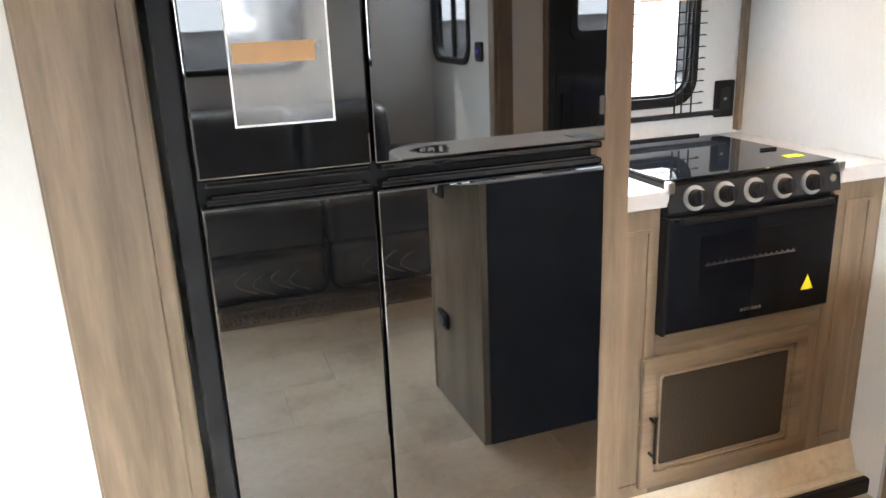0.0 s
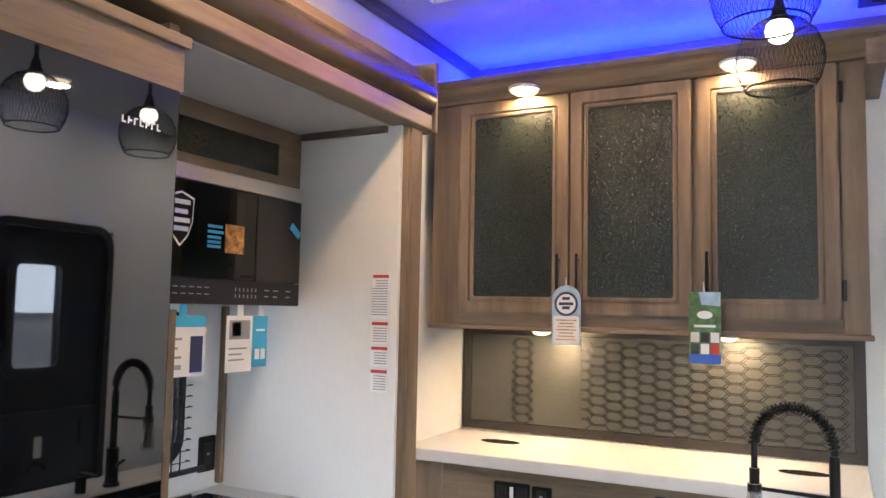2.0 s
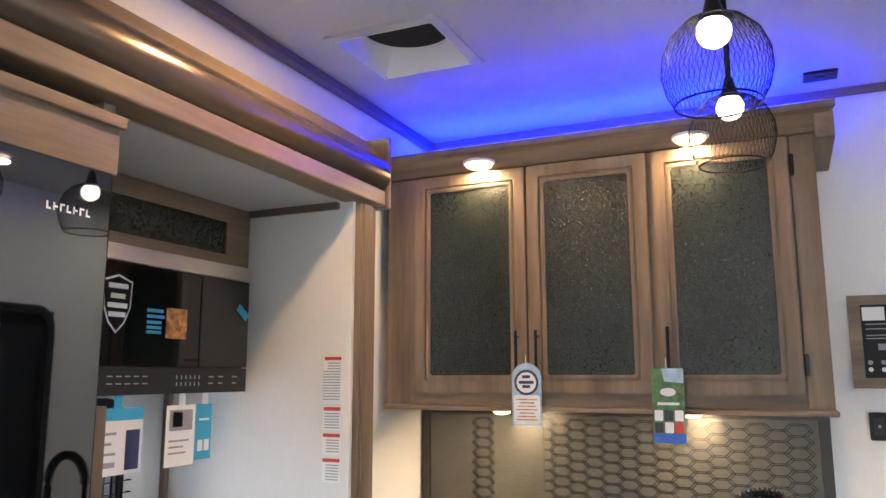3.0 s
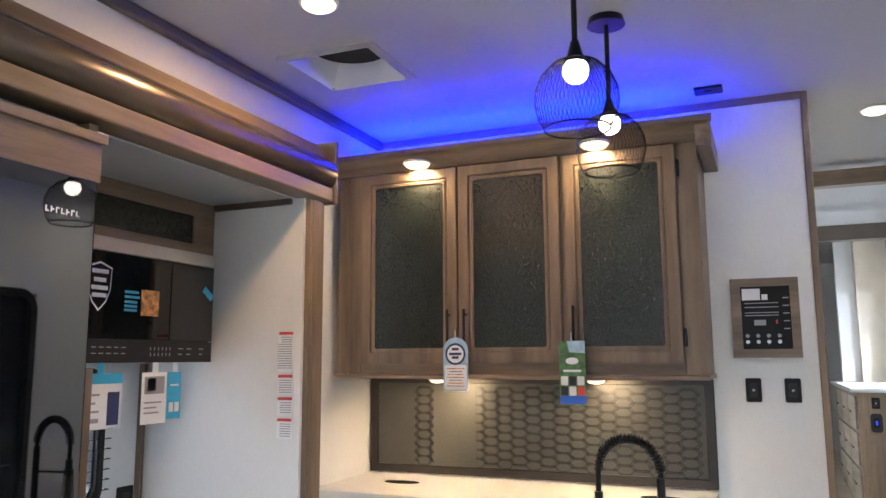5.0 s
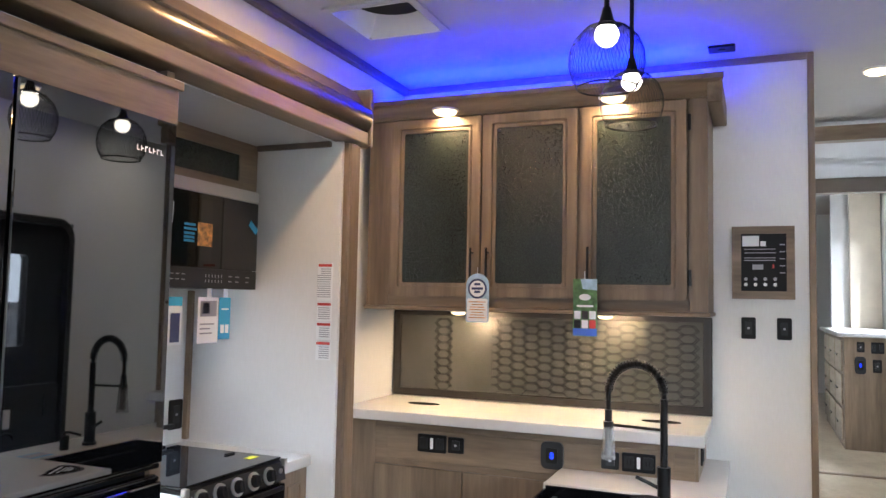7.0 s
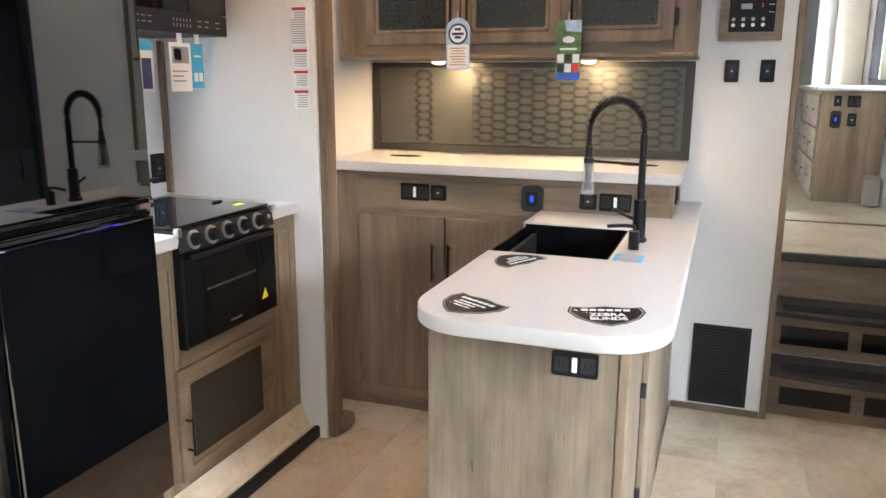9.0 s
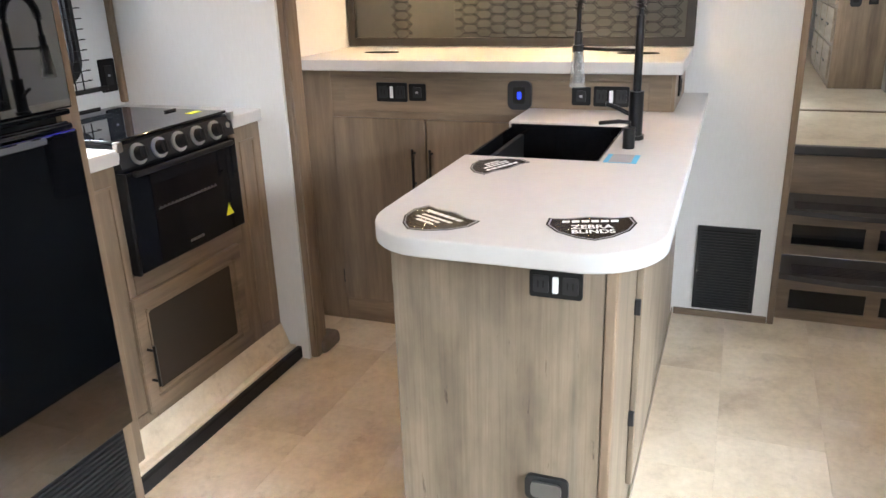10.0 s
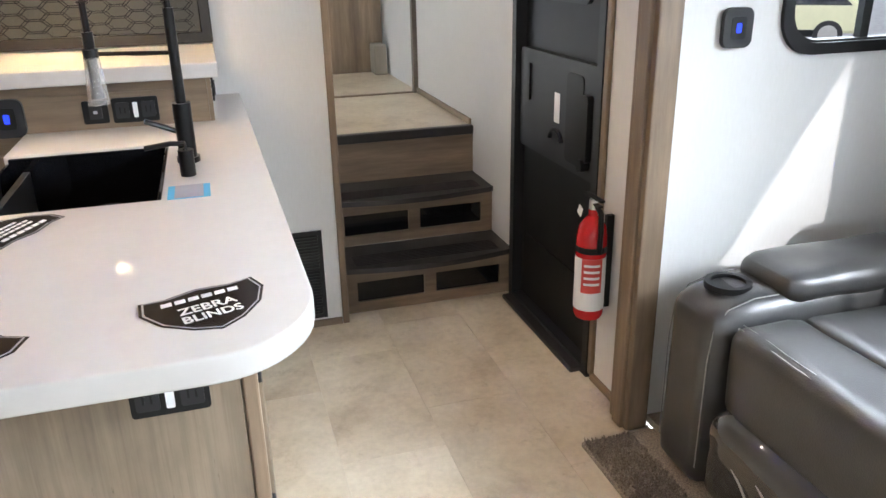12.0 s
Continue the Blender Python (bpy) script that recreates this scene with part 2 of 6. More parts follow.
def mesh_screen():
    m, nt, b = nodes_of("perforated_mesh", 0.5)
    v = coords(nt, (1, 1, 1))
    ck = nt.nodes.new("ShaderNodeTexVoronoi")
    ck.inputs["Scale"].default_value, ck.inputs["Randomness"].default_value = 190, 0.0
    nt.links.new(v, ck.inputs["Vector"])
    nt.links.new(ramp(nt, ck.outputs[0], [(0.35, (0.010, 0.008, 0.006)), (0.5, (0.050, 0.038, 0.028))]), b.inputs["Base Color"])
    b.inputs["Specular IOR Level"].default_value = 0.12
    return m


SCREEN = mesh_screen()


def glass(name, color=(1, 1, 1), alpha=0.1):
    m, nt, b = nodes_of(name, 0.02)
    b.inputs["Base Color"].default_value = (*color, 1)
    b.inputs["Transmission Weight"].default_value = 1.0
    b.inputs["IOR"].default_value = 1.02
    return m


PANE = glass("window_glass")
SLEEVE, nt, b = nodes_of("clear_sleeve", 0.12)
b.inputs["Base Color"].default_value = (0.7, 0.68, 0.66, 1)
b.inputs["Alpha"].default_value = 0.3


def glow(name, color, strength):
    m, nt, b = nodes_of(name, 0.4)
    b.inputs["Base Color"].default_value = (*color, 1)
    b.inputs["Emission Color"].default_value = (*color, 1)
    b.inputs["Emission Strength"].default_value = strength
    return m


BULB = glow("lit_bulb", (1.0, 0.86, 0.66), 14)
PUCK = glow("lit_puck_lens", (1.0, 0.76, 0.44), 5)
LED_BLUE = glow("blue_led", (0.01, 0.04, 1.0), 1.3)
LED_STRIP = glow("blue_led_strip", (0.02, 0.01, 1.0), 8)
WRAP = plain("clear_wrap", (0.05, 0.05, 0.052), 0.10, relief=0.5, grain=35, coat=1.0)
ASPHALT = plain("pale_lot", (0.30, 0.29, 0.28), 0.9, vary=0.2)
LEAVES = plain("foliage", (0.06, 0.10, 0.035), 0.7, vary=0.5)
BARK = plain("bark", (0.10, 0.07, 0.05), 0.9, vary=0.3)


# ---- building helpers ----
def box(bm, x0, x1, y0, y1, z0, z1, bevel=0.0, seg=2, m=None):
    r = bmesh.ops.create_cube(bm, size=1.0)
    vs = r["verts"]
    for v in vs:
        v.co = Vector(((x0 + x1) / 2 + v.co.x * (x1 - x0), (y0 + y1) / 2 + v.co.y * (y1 - y0), (z0 + z1) / 2 + v.co.z * (z1 - z0)))
    if bevel:
        es = {e for v in vs for e in v.link_edges}
        out = bmesh.ops.bevel(bm, geom=list(es), offset=min(bevel, abs(x1 - x0) * 0.49, abs(y1 - y0) * 0.49, abs(z1 - z0) * 0.49), segments=seg, affect="EDGES", profile=0.5)
        vs = list({v for f in out["faces"] for v in f.verts} | {v for v in vs if v.is_valid})
    if m is not None:
        bmesh.ops.transform(bm, matrix=m, verts=[v for v in vs if v.is_valid])
    return bm


def boxed(*dims, bevel=0.0, seg=2, m=None):
    return box(bmesh.new(), *dims, bevel=bevel, seg=seg, m=m)


def cyl(bm, place, axis, r, h, r2=None, n=24, cap=True):
    """A cylinder or cone that starts at place and runs h along axis (a letter, or a vector)."""
    d = {"x": Vector((1, 0, 0)), "y": Vector((0, 1, 0)), "z": Vector((0, 0, 1))}[axis] if isinstance(axis, str) else Vector(axis).normalized()
    q = d.to_track_quat("Z", "Y").to_matrix().to_4x4()
    bmesh.ops.create_cone(bm, cap_ends=cap, cap_tris=False, segments=n, radius1=r, radius2=r if r2 is None else r2, depth=h, matrix=Matrix.Translation(Vector(place) + d * h / 2) @ q)
    return bm


def tube(bm, points, r, n=10):
    """A round tube along points."""
    pts = [Vector(p) for p in points]
    rings = []
    up = None
    for i, p in enumerate(pts):
        d = (pts[min(i + 1, len(pts) - 1)] - pts[max(i - 1, 0)]).normalized()
        if up is None:
            up = d.orthogonal().normalized()
        up = (up - d * up.dot(d)).normalized()
        side = d.cross(up)
        rings.append([bm.verts.new(p + (up * math.cos(a) + side * math.sin(a)) * r) for a in (2 * math.pi * k / n for k in range(n))])
    for a, b in zip(rings, rings[1:]):
        for k in range(n):
            bm.faces.new((a[k], a[(k + 1) % n], b[(k + 1) % n], b[k]))
    bm.faces.new(reversed(rings[0]))
    bm.faces.new(rings[-1])
    return bm


def prism(bm, outline, z0, z1, to=lambda u, v, w: (u, v, w)):
    """A flat outline raised from z0 to z1; to() places it."""
    lo = [bm.verts.new(to(u, v, z0)) for u, v in outline]
    hi = [bm.verts.new(to(u, v, z1)) for u, v in outline]
    n = len(outline)
    bm.faces.new(list(reversed(lo)))
    bm.faces.new(hi)
    for k in range(n):
        bm.faces.new((lo[k], lo[(k + 1) % n], hi[(k + 1) % n], hi[k]))
    bmesh.ops.recalc_face_normals(bm, faces=bm.faces)
    return bm


def rounded(u0, u1, v0, v1, r, n=8, radii=None):
    """A rectangle's outline with rounded corners; radii: lower left, lower right, upper right, upper left."""
    rs = radii or (r, r, r, r)
    out = []
    for (cu, cv, a0), q in zip(((u0, v0, 180), (u1, v0, 270), (u1, v1, 0), (u0, v1, 90)), rs):
        su, sv = (1 if cu == u0 else -1), (1 if cv == v0 else -1)
        if q <= 0:
            out.append((cu, cv))
            continue
        for k in range(n + 1):
            a = radians(a0 + 90 * k / n)
            out.append((cu + su * q + q * math.cos(a), cv + sv * q + q * math.sin(a)))
    return out


def ring(bm, outer, inner, w0, w1, to):
    """A frame between two outlines of the same count."""
    n = len(outer)
    rows = [[bm.verts.new(to(u, v, w)) for u, v in o] for o, w in ((outer, w0), (outer, w1), (inner, w1), (inner, w0))]
    for a, b in zip(rows, rows[1:] + rows[:1]):
        for k in range(n):
            bm.faces.new((a[k], a[(k + 1) % n], b[(k + 1) % n], b[k]))
    bmesh.ops.recalc_face_normals(bm, faces=bm.faces)
    return bm


def mesh_ob(name, bm, material, smooth=False):
    me = bpy.data.meshes.new(name)
    bm.transform(PLAN)
    bm.to_mesh(me)
    bm.free()
    me.materials.append(material)
    if smooth:
        me.polygons.foreach_set("use_smooth", [True] * len(me.polygons))
        me.set_sharp_from_angle(angle=radians(38))
    return new(name, me)


def part(name, bm, material, parent, label="", smooth=False):
    ob = mesh_ob(name, bm, material, smooth)
    ob.parent = parent
    if parent.type == "EMPTY":
        ob.matrix_parent_inverse = Matrix.Translation(-parent.location)
    if label:
        ob["label"] = label
    return ob


def thing(name, base, label, category, group="", kind=""):
    ob = new(name)
    ob.location = PLAN @ Vector(base)
    ob.empty_display_size = 0.05
    return tagged(ob, label, category, group, kind)


def solid(name, bm, material, label, category, group="", kind="", smooth=False):
    return tagged(mesh_ob(name, bm, material, smooth), label, category, group, kind)


def structure(name, bm, material, label, category, smooth=False):
    return solid(name, bm, material, label, category, kind="structure", smooth=smooth)


TO_X = lambda x: (lambda u, v, w: (x + w, u, v))  # outline in y, z
TO_Y = lambda y: (lambda u, v, w: (u, y + w, v))  # outline in x, z
TO_Z = lambda z: (lambda u, v, w: (u, v, z + w))  # outline in x, y

# ---- setting ----
FRONT, SOUTH, NORTH, REAR, TOP = 3.38, 1.035, 3.55, -3.2, 2.545
UP = 0.61  # upper floor


def wall_with_hole(name, to, u0, u1, v0, v1, thick, hole, r, material, label):
    """A wall with one rounded opening through it."""
    bm = bmesh.new()
    h0, h1, g0, g1 = hole
    n = 6
    inner = rounded(h0, h1, g0, g1, r, n)
    outer = []
    for k, (u, v) in enumerate(inner):
        c = k // (n + 1)
        cu, cv = ((u0, v0), (u1, v0), (u1, v1), (u0, v1))[c]
        outer.append((cu, cv))
    rows = [[bm.verts.new(to(u, v, w)) for u, v in o] for o, w in ((outer, 0), (outer, thick), (inner, thick), (inner, 0))]
    m = len(inner)
    for a, b in zip(rows, rows[1:] + rows[:1]):
        for k in range(m):
            f = [a[k], a[(k + 1) % m], b[(k + 1) % m], b[k]]
            bm.faces.new(f)
    bmesh.ops.remove_doubles(bm, verts=bm.verts, dist=1e-5)
    bmesh.ops.dissolve_degenerate(bm, edges=bm.edges, dist=1e-5)
    bmesh.ops.recalc_face_normals(bm, faces=bm.faces)
    return structure(name, bm, material, label, "wall")


# floor under the tiles, upper floor, ground outside
structure("floor", boxed(REAR, FRONT + 0.1, 1.0, NORTH, -0.08, -0.004), SEAM, "beige stone-look vinyl tile floor", "floor")
structure("upper_floor", boxed(3.95, 9.4, 1.0, 2.6, 0.40, UP), VINYL, "pale stone-look floor of the raised hall", "floor")
structure("ground", boxed(-300, 300, -300, 300, -1.05, -0.95), ASPHALT, "pale gravel lot outside", "ground")
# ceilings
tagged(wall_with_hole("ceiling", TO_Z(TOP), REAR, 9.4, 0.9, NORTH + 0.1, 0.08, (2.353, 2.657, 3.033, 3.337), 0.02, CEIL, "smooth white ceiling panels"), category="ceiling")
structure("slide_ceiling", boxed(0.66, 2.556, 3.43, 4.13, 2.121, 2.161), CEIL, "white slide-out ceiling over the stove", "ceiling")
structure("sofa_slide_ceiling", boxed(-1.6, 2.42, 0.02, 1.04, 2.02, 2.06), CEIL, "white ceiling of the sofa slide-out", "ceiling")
# front wall beside the stairs and above the hutch
structure("wall_front", boxed(FRONT, FRONT + 0.06, 1.758, NORTH + 0.1, 0, TOP), WHITE, "white textured wallboard partition", "wall")
structure("wall_north_front", boxed(2.659, FRONT, NORTH, NORTH + 0.06, 0, TOP), WHITE, "white wallboard beside the hutch", "wall")
structure("wall_north_header", boxed(0.605, FRONT - 0.001, 3.525, NORTH - 0.001, 2.385, TOP), WHITE, "white wallboard over the slide-out", "wall")
structure("wall_north_rear", boxed(REAR, 0.608, 3.43, NORTH + 0.06, 0, TOP), WHITE, "white wallboard behind the slide-out post", "wall")
structure("slide_wall_right", boxed(2.553, 2.567, 3.385, 4.13, 0, 2.120), WHITE, "white glossy wallboard beside the stove", "wall")
structure("slide_wall_left", boxed(0.64, 0.67, 3.475, 4.13, 0, 2.120), WHITE, "white wallboard beside the fridge", "wall")
wall_with_hole("slide_wall_back", TO_Y(4.07), 0.67, 2.553, 0, 2.120, 0.06, (1.658, 2.358, 1.07, 1.52), 0.07, WHITE, "white wallboard behind the stove with a window")
structure("slide_floor", boxed(0.67, 2.553, 3.44, 4.07, 0.0, 0.055, bevel=0.004), VINYL, "pale vinyl slide-out floor", "floor")
structure("slide_edge_seal", boxed(0.67, 2.62, 3.416, 3.438, 0.0, 0.050, bevel=0.006), BLACK, "black rubber edge of the slide-out floor", "trim")
# south side: door wall, sofa slide-out
structure("wall_south_pier", boxed(2.49, 2.70, 0.96, SOUTH, 0, TOP), WHITE, "white wallboard between door and slide-out", "wall")
structure("wall_south_over_door", boxed(2.70, 3.415, 0.96, SOUTH, 1.93, TOP), WHITE, "white wallboard over the entry door", "wall")
structure("wall_south_hall", boxed(3.415, 4.87, 0.96, 1.03, 0, TOP), WHITE, "white wallboard beside the steps", "wall")
structure("wall_south_header", boxed(-1.6, 2.49, 0.96, SOUTH, 2.06, TOP), WHITE, "white wallboard over the sofa slide-out", "wall")
structure("wall_south_rear", boxed(REAR, -1.6, 0.96, SOUTH, 0, TOP), WHITE, "white wallboard at the rear", "wall")
wall_with_hole("sofa_slide_end", TO_X(2.42), 0.06, SOUTH - 0.002, 0, 2.02, 0.05, (0.14, 0.68, 1.09, 1.85), 0.09, WHITE, "white slide-out end wall with a rounded window")
structure("sofa_slide_end_rear", boxed(-1.65, -1.6, 0.06, 0.96, 0, 2.02), WHITE, "white rear end wall of the slide-out", "wall")
wall_with_hole("sofa_slide_back", TO_Y(0.0), -1.65, 2.47, 0, 2.06, 0.06, (-0.5, 1.55, 1.08, 1.80), 0.09, WHITE, "white slide-out back wall with a wide window")
structure("sofa_slide_floor", boxed(-1.6, 2.42, 0.06, 0.99, -0.004, 0.02), CARPET, "brown carpeted slide-out floor", "floor")
# closes the room behind the view; its window is assumed, for daylight
wall_with_hole("wall_rear", TO_X(REAR - 0.06), 0.96, NORTH + 0.06, 0, TOP, 0.06, (1.3, 3.1, 1.0, 1.9), 0.09, WHITE, "unseen white rear wall with an added window")
# raised hall
wall_with_hole("wall_hall_south", TO_Y(0.96), 4.87, 9.4, 0.4, TOP, 0.06, (5.37, 6.65, 1.40, 2.12), 0.03, WHITE, "white hall wall with a window")
structure("wall_hall_north", boxed(3.44, 9.4, 2.5, 2.56, 0, TOP), WHITE, "white hall wall", "wall")
structure("wall_hall_end", boxed(9.34, 9.4, 1.0, 2.5, 0.4, TOP), WHITE, "white end wall of the hall", "wall")
structure("hall_header_trim", boxed(4.62, 4.70, 1.03, 2.5, 2.43, 2.51), TRIM["y"], "brown wood header across the hall ceiling", "trim")
structure("hall_header_trim", boxed(5.9, 6.0, 1.02, 2.5, 2.32, 2.42), DARKTRIM, "dark wood header across the far hall", "trim")
structure("hall_door_trim", boxed(4.871, 4.91, 1.02, 1.055, UP, 2.47), DARKTRIM, "dark upright trim in the hall", "trim")
structure("hall_threshold", boxed(4.88, 4.91, 1.056, 2.5, UP, UP + 0.006), TRIM["y"], "thin threshold across the hall floor", "trim")
structure("hall_wall_column", boxed(7.0, 7.08, 1.03, 1.25, UP, TOP), plain("cream_panel", (0.62, 0.55, 0.44), 0.5), "cream upright panel in the far hall", "wall")
structure("hall_wall_column", boxed(7.1, 7.16, 1.25, 1.38, UP, TOP), WHITE, "white upright panel in the far hall", "wall")

# trim
structure("corner_trim", boxed(FRONT - 0.012, FRONT + 0.072, 1.733, 1.758, 0, TOP, bevel=0.004), TRIM["z"], "brown wood corner trim of the partition", "trim")
structure("ceiling_trim_front", boxed(FRONT - 0.016, FRONT, 1.758, 3.524, TOP - 0.028, TOP, bevel=0.004), TRIM["y"], "brown trim along the ceiling", "trim")
structure("ceiling_trim_north", boxed(0.605, FRONT - 0.017, 3.49, 3.524, TOP - 0.035, TOP, bevel=0.006), DARKTRIM, "dark trim along the ceiling over the slide-out", "trim")
structure("baseboard_front", boxed(FRONT - 0.012, FRONT, 1.76, 2.12, 0, 0.028, bevel=0.003), TRIM["y"], "brown wood strip at the foot of the partition", "baseboard")
structure("baseboard_south", boxed(2.49, 2.69, SOUTH, SOUTH + 0.012, 0, 0.028, bevel=0.003), TRIM["x"], "brown wood strip at the foot of the wall", "baseboard")
structure("hall_baseboard", boxed(3.95, 4.87, 1.03, 1.042, UP, UP + 0.03, bevel=0.003), TRIM["x"], "brown wood strip at the foot of the hall wall", "baseboard")
structure("slide_corner_trim", boxed(2.533, 2.5525, 4.045, 4.07, 0.96, 1.55, bevel=0.004), TRIM["z"], "brown corner strip behind the stove", "trim")
structure("slide_ceiling_trim", boxed(2.535, 2.5525, 3.43, 3.76, 2.099, 2.1205, bevel=0.003), DARKTRIM, "dark strip under the slide-out ceiling", "trim")


def slide_post(x0, x1, y0, y1, z1, label):
    bm = boxed(x0, x1, y0, y1, 0.0, z1, bevel=0.006)
    box(bm, x0 + 0.006, x1 - 0.03, y0 - 0.006, y0 + 0.001, 0.001, z1 - 0.001, bevel=0.004)
    return structure("slide_post", bm, TRIM["z"], label, "trim")


slide_post(2.568, 2.658, 3.364, 3.43, 2.118, "brown wood post at the slide-out corner")
structure("post_foot", boxed(2.60, 2.72, 3.335, 3.41, 0.0, 0.06, bevel=0.02, seg=3), DARKTRIM, "dark wood foot block of the post", "trim")
slide_post(0.61, 0.797, 3.40, 3.47, 2.118, "brown wood post beside the fridge")
bm = boxed(2.385, 2.489, 1.01, 1.08, 0.0, 2.06, bevel=0.005)
box(bm, 2.405, 2.455, 1.071, 1.091, 0.001, 2.059, bevel=0.004)
structure("sofa_slide_post", bm, TRIM["z"], "brown wood post of the sofa slide-out", "trim")
structure("sofa_slide_fascia", boxed(-1.6, 2.384, 1.0, 1.08, 1.98, 2.10, bevel=0.006), TRIM["x"], "brown wood fascia over the sofa slide-out", "trim")


def fascia():
    """The stepped wooden fascia over the slide-out: a low board, a rolled strip, a high board."""
    t = thing("slide_fascia", (1.6, 3.3, 2.1), "stepped brown wood fascia with a dark rolled strip", "trim", kind="structure")
    x0, x1 = 0.40, 2.625
    part("lower_board", boxed(x0, x1, 3.255, 3.36, 2.098, 2.158, bevel=0.006), WOOD["x"], t)
    bm = bmesh.new()
    pts = [(3.36, 2.160), (3.270, 2.160)] + [(3.270 - 0.034 * math.sin(radians(a)), 2.221 - 0.060 * math.cos(radians(a))) for a in range(15, 180, 15)] + [(3.30, 2.282), (3.36, 2.282)]
    prism(bm, pts, x0, x1 - 0.002, lambda u, v, w: (w, u, v))
    part("rolled_strip", bm, BULL, t, "dark bronze rolled strip", smooth=True)
    bm = bmesh.new()
    prism(bm, [(3.46, 2.284), (3.286, 2.284), (3.282, 2.292), (3.325, 2.355), (3.46, 2.355)], x0, x1, lambda u, v, w: (w, u, v))
    part("upper_board", bm, WOOD["x"], t)
    part("end_cap", boxed(x1 + 0.001, x1 + 0.022, 3.245, 3.40, 2.09, 2.368, bevel=0.006), TRIM["z"], t)
    return t


plan(x=(0, 1, 0.055, 1.055), y=(3.245, 3.46, 3.335, 3.524), z=(2.09, 2.368, 2.119, 2.352))
fascia()
plan()


# ---- windows ----
def window(name, to, u0, u1, v0, v1, r, depth, label, mullion=True):
    """A black-framed window with rounded corners in a hole; to() lays it on the wall, w towards the room."""
    t = thing(name, to((u0 + u1) / 2, v0, 0), label, "window", kind="structure")
    n = 6
    bm = bmesh.new()
    ring(bm, rounded(u0 - 0.018, u1 + 0.018, v0 - 0.018, v1 + 0.018, r + 0.012, n), rounded(u0 + 0.012, u1 - 0.012, v0 + 0.012, v1 - 0.012, r, n), 0.0, 0.014, to)
    ring(bm, rounded(u0 + 0.002, u1 - 0.002, v0 + 0.002, v1 - 0.002, r, n), rounded(u0 + 0.018, u1 - 0.018, v0 + 0.018, v1 - 0.018, r, n), -depth, 0.0, to)
    part("window_frame", bm, BLACK, t, smooth=True)
    if mullion:
        bm = bmesh.new()
        um = (u0 + u1) / 2
        prism(bm, [(um - 0.014, v0 + 0.016), (um + 0.014, v0 + 0.016), (um + 0.014, v1 - 0.016), (um - 0.014, v1 - 0.016)], -depth * 0.7, -depth * 0.2, to)
        part("mullion", bm, BLACK, t)
    bm = bmesh.new()
    prism(bm, rounded(u0 + 0.017, u1 - 0.017, v0 + 0.017, v1 - 0.017, r, n), -depth * 0.55, -depth * 0.45, to)
    pane = part("pane", bm, PANE, t)
    pane.visible_shadow = False
    return t


window("window_1", lambda u, v, w: (u, 4.07 - w, v), 1.658, 2.358, 1.07, 1.52, 0.07, 0.05, "black-framed window behind the stove", False)
window("window_2", lambda u, v, w: (2.42 - w, u, v), 0.14, 0.68, 1.09, 1.85, 0.09, 0.045, "black-framed rounded window at the slide-out end")
window("window_3", lambda u, v, w: (u, 0.06 + w, v), -0.5, 1.55, 1.08, 1.80, 0.09, 0.05, "wide black-framed window behind the sofa")
# the rear opening is out of view, added only to admit light
window("window_4", lambda u, v, w: (REAR + w, u, v), 1.3, 3.1, 1.0, 1.9, 0.09, 0.05, "wide rear window, unseen, added to let in daylight")
window("window_5", lambda u, v, w: (u, 1.02 + w, v), 5.37, 6.65, 1.40, 2.12, 0.03, 0.05, "dark-framed hall window")


